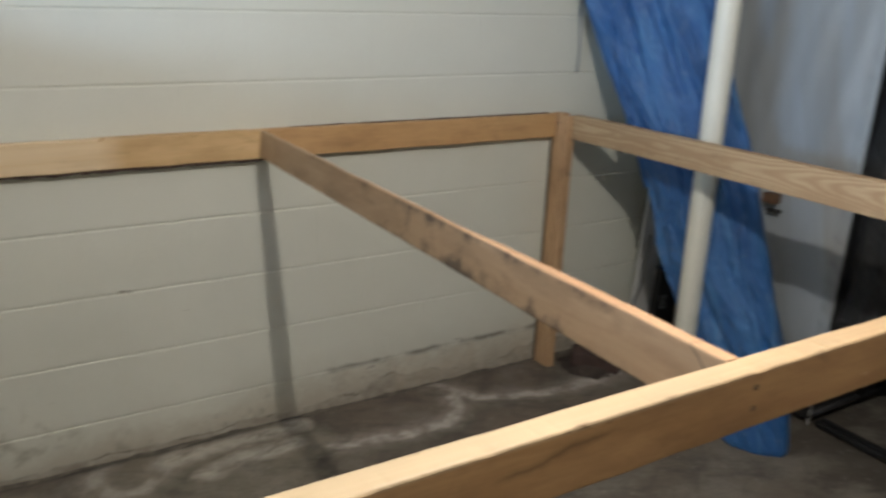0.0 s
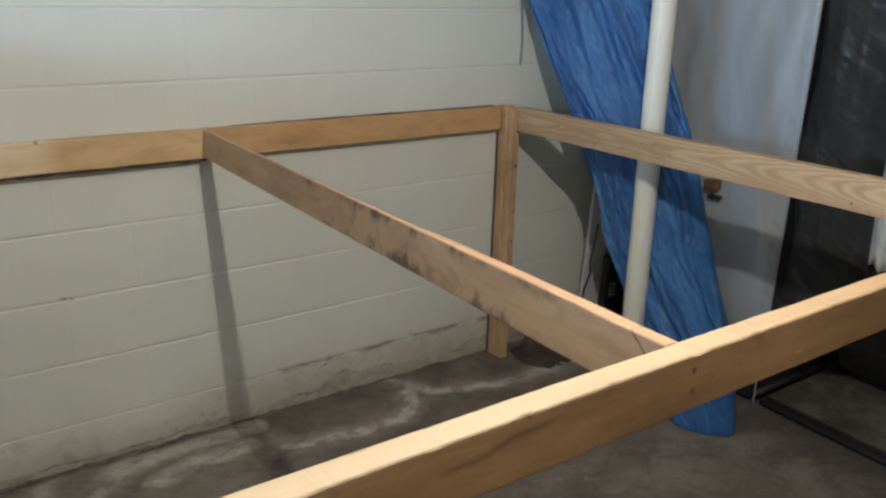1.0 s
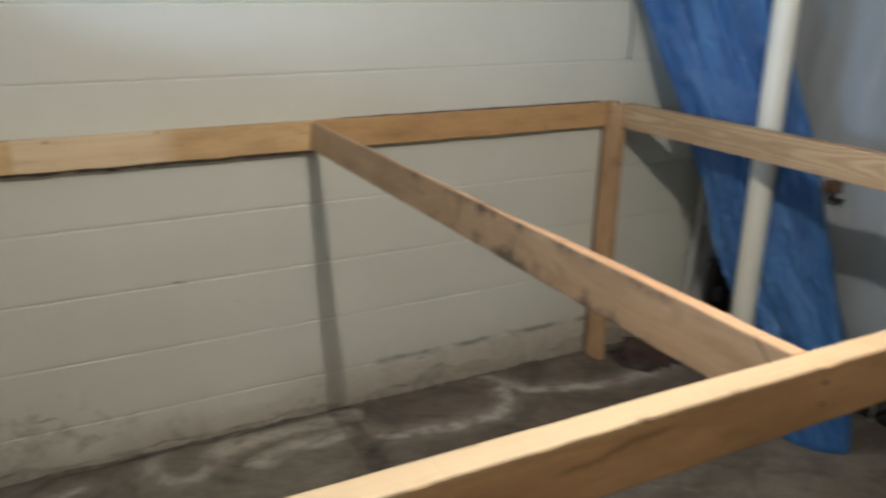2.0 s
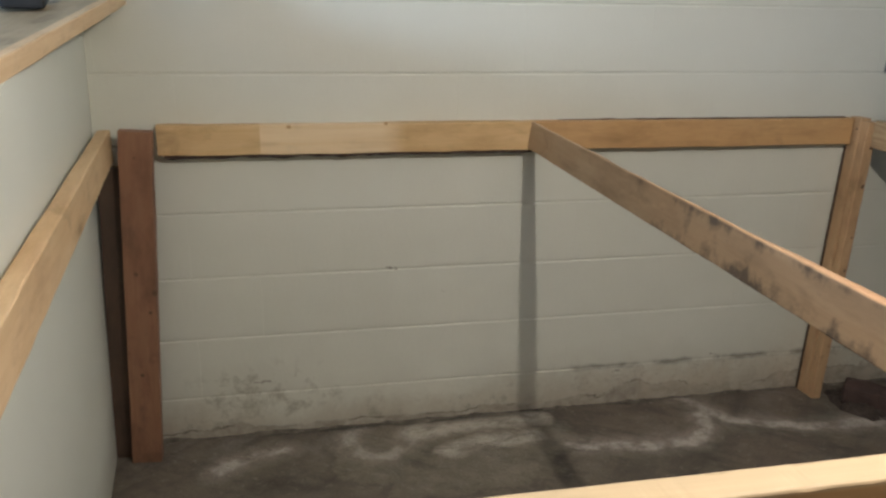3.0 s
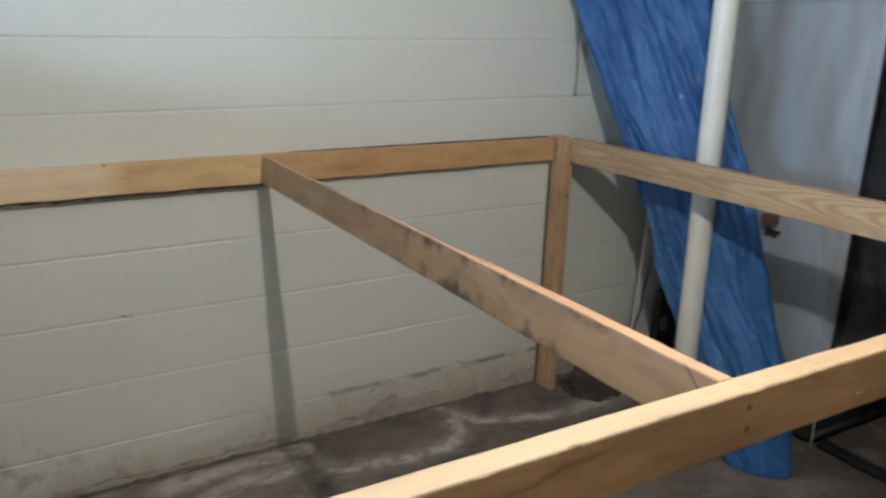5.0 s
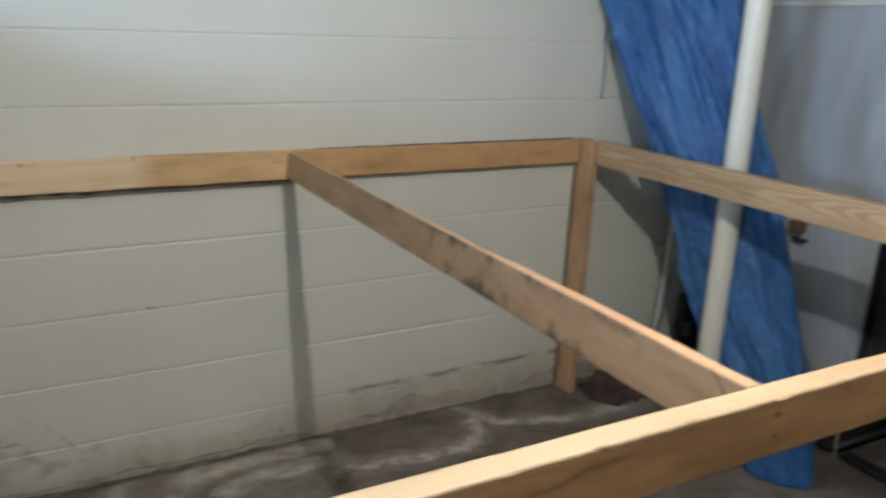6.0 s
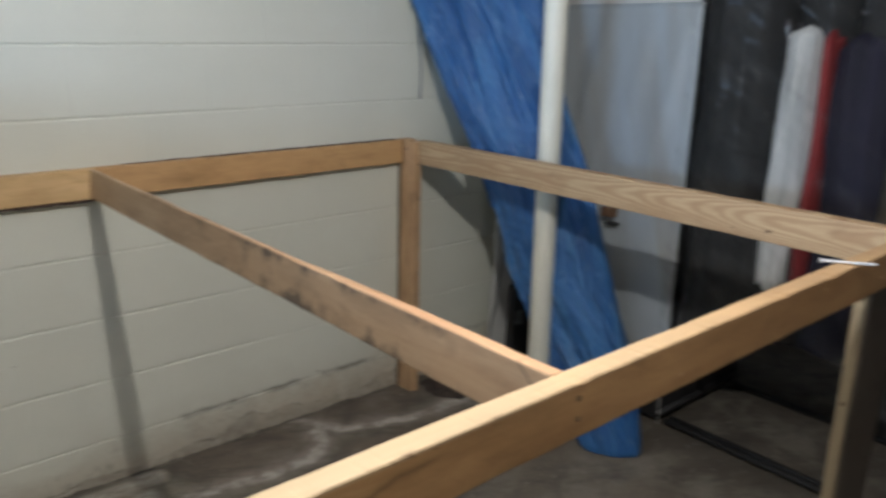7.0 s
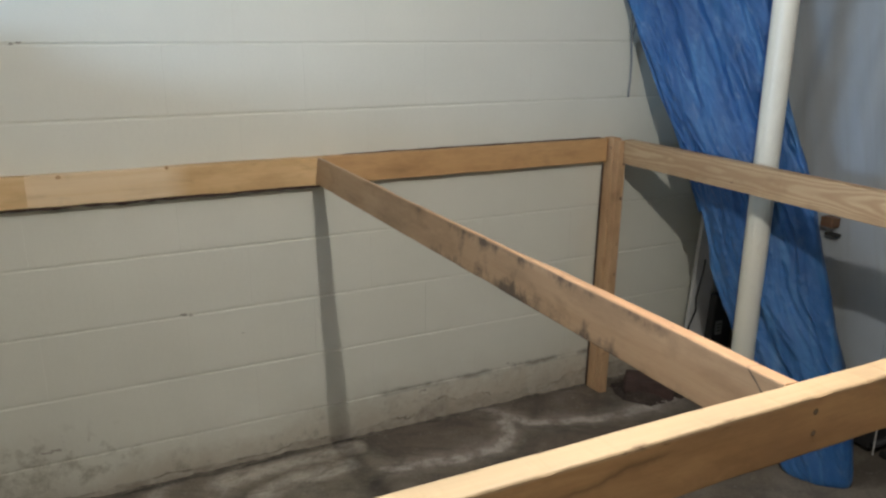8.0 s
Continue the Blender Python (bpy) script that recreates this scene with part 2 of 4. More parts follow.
PATCHED_RAIL = timber("patched_pine", (0.73, 0.53, 0.285), (0.60, 0.395, 0.175), (0.37, 0.215, 0.085), cathedral=0.35, knots=1.0, tone=0.75, patch=(-0.27, 0.13))
JOIST_WOOD = timber("grey_pine", (0.53, 0.366, 0.222), (0.435, 0.284, 0.162), (0.25, 0.155, 0.085), stain=0.8, cathedral=0.4, knots=0.25, stain_at=(0.27, 0.50), crack=True)
FIGURED_WOOD = timber("figured_pine", (0.55, 0.415, 0.25), (0.36, 0.23, 0.125), (0.33, 0.19, 0.095), cathedral=0.8, tone=0.15, knots=1.0, arch=True)
RED_WOOD = timber("weathered_red_timber", (0.33, 0.175, 0.10), (0.25, 0.12, 0.066), (0.10, 0.048, 0.03), stain=0.4, cathedral=0.5, knots=1.0, tone=0.9)
# timber darkened for the unlit front face of the corner post
SHADED_WOOD = timber("shaded_post_face", (0.14, 0.115, 0.088), (0.10, 0.080, 0.060), (0.045, 0.036, 0.028), cathedral=0.4, tone=0.8)
# for dark edge strips, and the board darkened for the shade beside the post
DARK_WOOD = timber("dark_timber", (0.10, 0.062, 0.04), (0.07, 0.042, 0.028), (0.03, 0.02, 0.014), cathedral=0.4)
GREY_WOOD = timber("grey_timber", (0.50, 0.40, 0.25), (0.38, 0.285, 0.165), (0.17, 0.115, 0.07), cathedral=0.4, knots=1.0)


JOINT0 = 0.15      # lowest bed joint


def painted_block(name, joint=False):
    s = Nodes(name)
    p = s.coords(world_space=True)
    info = s.tree.nodes.new("ShaderNodeObjectInfo").outputs["Random"]
    cloud = s.noise(p, 1.7, 5, 0.6)
    col = s.ramp(cloud, (0.25, (0.636, 0.642, 0.552)), (0.75, (0.714, 0.724, 0.630)))
    col = s.mix(s.ramp(info, (0.0, 0.0), (1.0, 0.05)), col, (0.60, 0.585, 0.51))
    z = s.node("ShaderNodeSeparateXYZ", Vector=p).outputs[2]
    damp_line = s.math("ADD", z, s.math("MULTIPLY", s.math("SUBTRACT", s.noise(p, 3.2, 6, 0.7), 0.5), 0.42))
    damp = s.ramp(damp_line, (0.0, 0.85), (0.06, 0.55), (0.13, 0.16), (0.26, 0.0))
    col = s.mix(damp, col, (0.41, 0.365, 0.28))
    flake = s.math("MULTIPLY", s.ramp(s.noise(p, 11, 6, 0.75), (0.55, 0.0), (0.66, 0.8)), s.ramp(damp_line, (0.0, 0.8), (0.09, 0.45), (0.17, 0.0)))
    col = s.mix(flake, col, (0.2, 0.18, 0.145))
    xs = s.node("ShaderNodeSeparateXYZ", Vector=p).outputs[0]
    rough_line = s.math("ADD", s.math("MULTIPLY", s.noise(p, 5.0, 3, 0.5), 0.15), s.math("MULTIPLY", s.noise(p, 26, 6, 0.7), 0.055))
    bare_to = s.math("MULTIPLY", s.math("SUBTRACT", rough_line, 0.055), s.ramp(s.math("MULTIPLY", xs, 0.3), (0.3, 0.55), (0.52, 1.15)))
    gap = s.math("SUBTRACT", bare_to, z)
    bare = s.ramp(s.math("ADD", s.math("MULTIPLY", gap, 10.0), 0.5), (0.48, 0.0), (0.53, 1.0))
    lip = s.ramp(s.math("ADD", s.math("MULTIPLY", gap, 10.0), 0.5), (0.46, 0.0), (0.5, 0.95), (0.56, 0.0))
    ground_tone = s.ramp(s.noise(p, 17, 6, 0.7), (0.35, (0.26, 0.225, 0.175)), (0.65, (0.50, 0.46, 0.38)))
    col = s.mix(s.math("MULTIPLY", bare, 0.85), col, ground_tone)
    col = s.mix(s.math("MULTIPLY", lip, s.ramp(s.noise(p, 12, 4), (0.45, 0.0), (0.6, 1.0))), col, (0.10, 0.085, 0.065))
    # the lowest course has yellowed and scaled where the damp comes up
    aged = s.math("MULTIPLY", s.ramp(s.math("ADD", s.math("SUBTRACT", JOINT0, z), s.math("MULTIPLY", s.math("SUBTRACT", s.noise(p, 9, 5, 0.65), 0.5), 0.05)), (0.0, 0.0), (0.02, 1.0)), s.ramp(s.math("MULTIPLY", xs, 0.3), (0.36, 0.15), (0.50, 1.0)))
    col = s.mix(s.math("MULTIPLY", aged, s.ramp(s.noise(p, 6.5, 7, 0.68), (0.42, 0.0), (0.66, 0.6))), col, (0.50, 0.44, 0.335))
    scale = s.math("MULTIPLY", aged, s.ramp(s.noise(s.coords((16, 1, 26), world_space=True), 1.0, 7, 0.72, 0.8), (0.53, 0.0), (0.61, 0.38)))
    col = s.mix(scale, col, (0.30, 0.25, 0.185))
    # greenish mould low down by the corner
    by_x = s.math("SUBTRACT", 1.0, s.math("DIVIDE", s.math("ABSOLUTE", s.math("SUBTRACT", xs, 0.40)), 0.30), clamp=True)
    by_z = s.math("SUBTRACT", 1.0, s.math("DIVIDE", s.math("ABSOLUTE", s.math("SUBTRACT", z, 0.12)), 0.16), clamp=True)
    spot = s.math("MULTIPLY", by_x, by_z)
    spread = s.math("ADD", s.noise(p, 13.0, 8, 0.68), s.math("MULTIPLY", spot, 0.16))
    col = s.mix(s.math("MULTIPLY", s.ramp(spread, (0.57, 0.0), (0.70, 0.6)), s.ramp(spot, (0.0, 0.0), (0.3, 1.0))), col, (0.27, 0.25, 0.18))
    # dirt held in the lowest bed joint, running down a little
    in_joint = s.ramp(s.math("ABSOLUTE", s.math("ADD", s.math("SUBTRACT", z, JOINT0), s.math("MULTIPLY", s.math("SUBTRACT", s.noise(p, 14, 3), 0.5), 0.03))), (0.0, 1.0), (0.016, 0.0))
    along_joint = s.math("MULTIPLY", s.ramp(s.noise(p, 5.5, 7, 0.7), (0.42, 0.0), (0.56, 0.8)), s.ramp(s.math("MULTIPLY", xs, 0.3), (0.38, 0.0), (0.47, 1.0)))
    col = s.mix(s.math("MULTIPLY", in_joint, along_joint), col, (0.15, 0.13, 0.10))
    speck = s.ramp(s.noise(p, 23, 3, 0.5), (0.76, 0.0), (0.80, 0.35))
    col = s.mix(speck, col, (0.36, 0.34, 0.28))
    grit = s.noise(p, 90, 4, 0.6)
    pit = s.noise(p, 260, 2, 0.5)
    height = s.math("ADD", s.math("MULTIPLY", grit, 0.7), s.math("MULTIPLY", pit, 0.3))
    return s.done(col, 0.55 if not joint else 0.6, s.bump(height, 0.35, 0.0025))


BLOCK = painted_block("painted_block")
MORTAR = painted_block("painted_joint", True)


def smooth_white():
    s = Nodes("white_painted_wall")
    p = s.coords(world_space=True)
    col = s.ramp(s.noise(p, 1.3, 5), (0.3, (0.70, 0.735, 0.66)), (0.7, (0.76, 0.795, 0.72)))
    z = s.node("ShaderNodeSeparateXYZ", Vector=p).outputs[2]
    col = s.mix(s.ramp(s.math("ADD", z, s.math("MULTIPLY", s.noise(p, 4, 5), 0.3)), (0.1, 0.6), (0.35, 0.0)), col, (0.40, 0.37, 0.31))
    return s.done(col, 0.6, s.bump(s.noise(p, 60, 4), 0.25, 0.003))


WHITE_WALL = smooth_white()


def concrete():
    s = Nodes("stained_concrete")
    p = s.coords(world_space=True)
    n1 = s.noise(p, 1.1, 6, 0.6)
    n2 = s.noise(p, 7.0, 6, 0.65)
    col = s.ramp(n1, (0.3, (0.092, 0.076, 0.056)), (0.7, (0.168, 0.140, 0.104)))
    col = s.mix(s.ramp(n2, (0.38, 0.0), (0.72, 0.7)), col, (0.22, 0.188, 0.142))
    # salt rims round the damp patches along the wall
    warp = s.math("ADD", s.math("MULTIPLY", s.math("SUBTRACT", s.noise(p, 3.0, 2, 0.5), 0.5), 0.9), s.math("MULTIPLY", s.math("SUBTRACT", s.noise(p, 11.0, 5, 0.6), 0.5), 0.5))
    xyz = s.node("ShaderNodeSeparateXYZ", Vector=p)
    near = s.math("ADD", s.math("MULTIPLY", xyz.outputs[1], 1.3), 1.0, clamp=True)
    inside_all = 0.0
    broken = s.noise(p, 9.0, 8, 0.72)
    sway = s.math("MULTIPLY", s.math("SUBTRACT", s.noise(p, 9.0, 4, 0.6), 0.5), 0.10)
    px = s.math("ADD", xyz.outputs[0], sway)
    py = s.math("ADD", xyz.outputs[1], s.math("MULTIPLY", s.math("SUBTRACT", s.noise(s.coords(shift=(7, 3, 0), world_space=True), 8.0, 4, 0.6), 0.5), 0.10))

    def from_line(a, b):
        """The distance on the floor from the stretch a to b."""
        ax, ay, bx, by = *a, b[0] - a[0], b[1] - a[1]
        f = s.math("ADD", s.math("MULTIPLY", s.math("SUBTRACT", px, ax), bx / (bx * bx + by * by)), s.math("MULTIPLY", s.math("SUBTRACT", py, ay), by / (bx * bx + by * by)), clamp=True)
        ox = s.math("SUBTRACT", s.math("SUBTRACT", px, ax), s.math("MULTIPLY", f, bx))
        oy = s.math("SUBTRACT", s.math("SUBTRACT", py, ay), s.math("MULTIPLY", f, by))
        return s.math("SQRT", s.math("ADD", s.math("MULTIPLY", ox, ox), s.math("MULTIPLY", oy, oy)))

    reach = 9.0
    for line in (((1.86, 0.02), (1.92, -0.08), (1.98, -0.17), (2.11, -0.22), (2.23, -0.26), (2.42, -0.27), (2.6, -0.24)), ((1.92, -0.08), (1.88, -0.21), (1.79, -0.28), (1.65, -0.285), (1.5, -0.26), (1.37, -0.235)), ((0.69, -0.02), (0.67, -0.11), (0.71, -0.185), (0.80, -0.19), (0.87, -0.11)), ((0.27, -0.19), (0.37, -0.125), (0.46, -0.11))):
        for a, b in zip(line, line[1:]):
            reach = s.math("MINIMUM", from_line(a, b), reach)
    rim_all = s.ramp(reach, (0.0, 1.0), (0.014, 0.95), (0.030, 0.35), (0.08, 0.0))
    # centre and radii of the damp patches
    for cx, cy, rx, ry in ((1.63, -0.12, 0.27, 0.19), (2.16, -0.07, 0.235, 0.14), (0.77, -0.06, 0.085, 0.085), (2.12, -0.45, 0.34, 0.19)):
        dx = s.math("DIVIDE", s.math("SUBTRACT", px, cx), rx)
        dy = s.math("DIVIDE", s.math("SUBTRACT", py, cy), ry)
        d = s.math("ADD", s.math("POWER", s.math("ADD", s.math("POWER", s.math("ABSOLUTE", dx), 2.6), s.math("POWER", s.math("ABSOLUTE", dy), 2.6)), 0.385), s.math("MULTIPLY", warp, 0.5))
        inside_all = s.math("MAXIMUM", s.math("MULTIPLY", s.math("SUBTRACT", 1.08, d), 3.0, clamp=True), inside_all)
    col = s.mix(s.math("MULTIPLY", inside_all, 0.7), col, s.mix(n2, (0.140, 0.108, 0.080), (0.215, 0.174, 0.132)))
    rim = s.math("MULTIPLY", rim_all, s.ramp(broken, (0.37, 0.2), (0.55, 1.0)))
    col = s.mix(s.math("MULTIPLY", rim, 0.9), col, (0.58, 0.53, 0.46))
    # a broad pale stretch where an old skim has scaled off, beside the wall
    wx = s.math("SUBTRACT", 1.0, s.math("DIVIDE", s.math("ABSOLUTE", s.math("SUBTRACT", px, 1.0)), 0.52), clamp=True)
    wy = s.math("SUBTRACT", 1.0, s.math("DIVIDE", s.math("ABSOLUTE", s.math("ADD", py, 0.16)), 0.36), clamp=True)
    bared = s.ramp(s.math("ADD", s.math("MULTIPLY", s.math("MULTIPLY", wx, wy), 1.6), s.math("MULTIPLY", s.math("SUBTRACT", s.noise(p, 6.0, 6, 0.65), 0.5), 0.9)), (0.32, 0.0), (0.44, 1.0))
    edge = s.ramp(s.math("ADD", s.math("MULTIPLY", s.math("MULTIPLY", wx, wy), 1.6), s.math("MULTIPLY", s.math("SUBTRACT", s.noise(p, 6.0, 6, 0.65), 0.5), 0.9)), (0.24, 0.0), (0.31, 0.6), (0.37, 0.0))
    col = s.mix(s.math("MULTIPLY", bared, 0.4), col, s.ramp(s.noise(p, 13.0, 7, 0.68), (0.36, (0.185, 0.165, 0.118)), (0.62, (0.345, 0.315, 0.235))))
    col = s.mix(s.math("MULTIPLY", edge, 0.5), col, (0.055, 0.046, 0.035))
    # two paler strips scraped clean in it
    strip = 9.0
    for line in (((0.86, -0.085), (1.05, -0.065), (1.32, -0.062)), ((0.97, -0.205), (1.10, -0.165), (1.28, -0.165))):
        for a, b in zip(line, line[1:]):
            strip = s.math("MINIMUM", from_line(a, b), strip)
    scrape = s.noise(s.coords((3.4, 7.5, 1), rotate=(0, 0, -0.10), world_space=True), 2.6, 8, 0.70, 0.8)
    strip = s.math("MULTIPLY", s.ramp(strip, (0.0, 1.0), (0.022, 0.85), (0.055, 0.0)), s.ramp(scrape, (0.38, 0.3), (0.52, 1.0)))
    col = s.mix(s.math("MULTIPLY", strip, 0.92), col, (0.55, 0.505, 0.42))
    # a ragged near-black band on the floor along the foot of the wall
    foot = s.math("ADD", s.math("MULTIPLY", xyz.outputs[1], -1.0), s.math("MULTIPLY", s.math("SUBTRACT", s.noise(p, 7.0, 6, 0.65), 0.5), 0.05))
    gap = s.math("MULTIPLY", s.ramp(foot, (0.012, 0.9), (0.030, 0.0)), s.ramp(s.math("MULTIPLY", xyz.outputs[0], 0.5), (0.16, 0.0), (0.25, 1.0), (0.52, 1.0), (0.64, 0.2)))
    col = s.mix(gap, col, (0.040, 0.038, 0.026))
    # the weaker light round the feet of the rack, painted into the floor
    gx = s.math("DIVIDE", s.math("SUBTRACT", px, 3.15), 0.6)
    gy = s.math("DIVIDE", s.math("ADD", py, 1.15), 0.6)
    dimmed = s.ramp(s.math("ADD", s.math("ADD", s.math("MULTIPLY", gx, gx), s.math("MULTIPLY", gy, gy)), warp), (0.55, 1.0), (1.25, 0.0))
    col = s.mix(s.math("MULTIPLY", dimmed, 0.6), col, s.mix(n2, (0.045, 0.038, 0.030), (0.10, 0.086, 0.066)))
    # dusty blotches on the open floor
    dusty = s.math("MULTIPLY", s.ramp(s.noise(p, 3.6, 9, 0.72, 0.4), (0.47, 0.0), (0.60, 0.75)), s.ramp(s.math("SUBTRACT", s.math("MULTIPLY", py, -1.0), 0.5), (0.1, 0.0), (0.4, 1.0)))
    col = s.mix(dusty, col, (0.235, 0.212, 0.168))
    salt = s.math("MULTIPLY", s.ramp(s.noise(p, 5.0, 8, 0.7), (0.52, 0.0), (0.72, 0.6)), near)
    col = s.mix(salt, col, (0.30, 0.28, 0.25))
    crackle = s.ramp(s.noise(s.coords((1.2, 3.2, 1), rotate=(0, 0, 0.5), world_space=True), 2.2, 9, 0.75), (0.5, 0.0), (0.66, 0.65))
    crackle = s.math("MULTIPLY", crackle, s.math("SUBTRACT", 1.0, s.math("MAXIMUM", rim_all, strip), clamp=True))
    col = s.mix(crackle, col, (0.050, 0.046, 0.036))
    fleck = s.ramp(s.noise(p, 30, 6, 0.75), (0.58, 0.0), (0.68, 0.7))
    col = s.mix(fleck, col, (0.30, 0.275, 0.235))
    scratch = s.noise(s.coords((3, 14, 1), rotate=(0, 0, 0.6), world_space=True), 1.6, 6, 0.65, 1.2)
    col = s.mix(s.ramp(s.math("ABSOLUTE", s.math("SUBTRACT", scratch, 0.5)), (0.0, 0.35), (0.016, 0.0)), col, (0.05, 0.044, 0.035))
    swept = s.noise(s.coords((2.0, 7, 1), rotate=(0, 0, -0.75), world_space=True), 1.5, 5, 0.6, 0.6)
    clear_of_rim = s.math("SUBTRACT", 1.0, s.math("MAXIMUM", s.math("MAXIMUM", rim_all, strip), s.math("MULTIPLY", bared, 0.7)), clamp=True)
    col = s.mix(s.math("MULTIPLY", s.ramp(swept, (0.30, 0.45), (0.48, 0.0)), clear_of_rim), col, (0.048, 0.043, 0.036))
    col = s.mix(s.ramp(swept, (0.58, 0.0), (0.74, 0.35)), col, (0.22, 0.205, 0.165))
    speck = s.noise(p, 130, 3)
    col = s.mix(s.ramp(speck, (0.35, 0.25), (0.6, 0.0)), col, (0.05, 0.045, 0.04))
    height = s.math("ADD", s.math("MULTIPLY", n2, 0.7), s.math("MULTIPLY", speck, 0.12))
    return s.done(col, s.ramp(n2, (0.3, 0.65), (0.7, 0.85)), s.bump(height, 0.4, 0.006))


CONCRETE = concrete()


def tarp_cloth():
    s = Nodes("blue_polytarp")
    p = s.coords()
    lean = (0.42, 0.0, 0.0)
    cloud = s.noise(s.coords((7, 7, 2.5), rotate=lean), 1.0, 5, 0.6, 0.4)
    col = s.ramp(cloud, (0.3, (0.010, 0.074, 0.240)), (0.7, (0.030, 0.143, 0.370)))
    crease = s.noise(s.coords((22, 22, 3.0), rotate=lean), 1.0, 6, 0.6, 0.8)
    fine_wrinkle = s.noise(s.coords((22, 22, 13), rotate=lean), 1.0, 9, 0.78, 0.3)
    # paler creases and whitish flecks put the glints of the folds into the colour
    col = s.mix(s.ramp(crease, (0.52, 0.0), (0.70, 0.55)), col, (0.095, 0.275, 0.53))
    col = s.mix(s.ramp(fine_wrinkle, (0.55, 0.0), (0.70, 0.38)), col, (0.24, 0.36, 0.55))
    weave = s.noise(p, 320, 2)
    height = s.math("ADD", s.math("ADD", crease, s.math("MULTIPLY", fine_wrinkle, 0.6)), s.math("MULTIPLY", weave, 0.03))
    return s.done(col, s.ramp(cloud, (0.3, 0.32), (0.7, 0.46)), s.bump(height, 0.75, 0.014), Specular_IOR_Level=0.6, Sheen_Weight=0.05, Sheen_Roughness=0.4)


TARP = tarp_cloth()


def plain(name, low, high, rough, scale=6.0, bump=0.15, distance=0.002, **more):
    s = Nodes(name)
    p = s.coords()
    n = s.noise(p, scale, 6, 0.6)
    f = s.noise(p, scale * 14, 3, 0.6)
    col = s.mix(s.ramp(f, (0.4, 0.0), (0.75, 0.35)), s.ramp(n, (0.3, low), (0.7, high)), low)
    return s.done(col, s.ramp(n, (0.25, max(rough - 0.06, 0.02)), (0.75, rough + 0.06)), s.bump(s.math("ADD", n, s.math("MULTIPLY", f, 0.25)), bump, distance), **more)


PVC = plain("white_pvc", (0.69, 0.69, 0.60), (0.77, 0.77, 0.68), 0.35, 3.0, 0.03)
def sheeting():
    s = Nodes("white_plastic_sheet")
    smear = s.noise(s.coords((1, 7, 0.9), rotate=(0.25, 0, 0)), 1.0, 5, 0.55, 0.5)
    cloud = s.noise(s.coords((1, 3, 1.5)), 1.6, 5, 0.6)
    col = s.ramp(cloud, (0.3, (0.335, 0.380, 0.410)), (0.7, (0.40, 0.450, 0.485)))
    col = s.mix(s.ramp(smear, (0.36, 0.65), (0.6, 0.0)), col, (0.29, 0.285, 0.26))
    return s.done(col, 0.34, s.bump(smear, 0.3, 0.02))


ENAMEL = sheeting()
BLACK_TUBE = plain("black_steel_tube", (0.010, 0.010, 0.011), (0.024, 0.024, 0.024), 0.6)
STEEL = plain("bright_steel", (0.80, 0.80, 0.80), (0.9, 0.9, 0.89), 0.35, 30, 0.1, 0.0005, Metallic=0.35)
DARK_STEEL = plain("dark_screw", (0.16, 0.12, 0.075), (0.26, 0.20, 0.125), 0.45, 40, Metallic=0.4)


def wrapped_cloth(name, low, high, rough=0.3, coat=0.5):
    """Clothes seen through thin wrinkled film."""
    s = Nodes(name)
    p = s.coords()
    n = s.noise(s.coords((20, 34, 1.8)), 1.0, 6, 0.65, 0.3)
    crinkle = s.ramp(s.noise(s.coords((2, 1.8, 15), rotate=(-0.62, 0, 0)), 1.0, 5, 0.6, 1.4), (0.44, 0.0), (0.76, 1.0))
    col = s.ramp(n, (0.35, low), (0.65, high))
    return s.done(col, 0.8, s.bump(n, 0.5, 0.012), Coat_Weight=coat, Coat_Roughness=rough, Coat_Normal=s.bump(crinkle, 1.0, 0.03))


BLACK_CLOTH = wrapped_cloth("black_cloth", (0.006, 0.0063, 0.006), (0.017, 0.0168, 0.016), 0.30, 0.38)
WHITE_CLOTH = wrapped_cloth("white_cloth", (0.30, 0.31, 0.295), (0.66, 0.67, 0.64), 0.35, 0.25)
RED_CLOTH = wrapped_cloth("red_cloth", (0.15, 0.013, 0.014), (0.27, 0.024, 0.024), 0.35, 0.2)
NAVY_CLOTH = wrapped_cloth("navy_cloth", (0.004, 0.003, 0.011), (0.009, 0.007, 0.022), 0.45, 0.08)
TAN_CLOTH = wrapped_cloth("tan_cloth", (0.035, 0.027, 0.017), (0.085, 0.066, 0.042), 0.35, 0.3)
CREAM_CLOTH = wrapped_cloth("cream_cloth", (0.5, 0.48, 0.42), (0.64, 0.61, 0.54), 0.5, 0.1)
MAROON_CLOTH = wrapped_cloth("maroon_cloth", (0.13, 0.05, 0.055), (0.24, 0.10, 0.11), 0.5, 0.1)
GREEN_BOX = plain("dark_green_card", (0.015, 0.022, 0.014), (0.035, 0.045, 0.03), 0.6)
BRICK_RED = plain("dark_red_brick", (0.050, 0.032, 0.027), (0.105, 0.064, 0.054), 0.9, 14, 0.6, 0.004)
GREY_STRAP = plain("grey_webbing", (0.16, 0.17, 0.17), (0.24, 0.25, 0.25), 0.7, 30)
CHIP = plain("bare_mortar", (0.34, 0.32, 0.265), (0.48, 0.46, 0.39), 0.9, 40, 0.6, 0.003)
MOSSY = plain("dark_crumbled_mortar", (0.06, 0.052, 0.04), (0.24, 0.215, 0.17), 0.9, 22, 0.6, 0.004)
KNOT = plain("dark_knot", (0.09, 0.048, 0.025), (0.17, 0.095, 0.05), 0.6, 60)
DIRT = plain("dark_dirt", (0.022, 0.016, 0.013), (0.10, 0.075, 0.06), 0.95, 30, 0.6, 0.004)
BARK = plain("dark_bark", (0.035, 0.020, 0.016), (0.085, 0.050, 0.040), 0.85, 30, 0.6, 0.003)
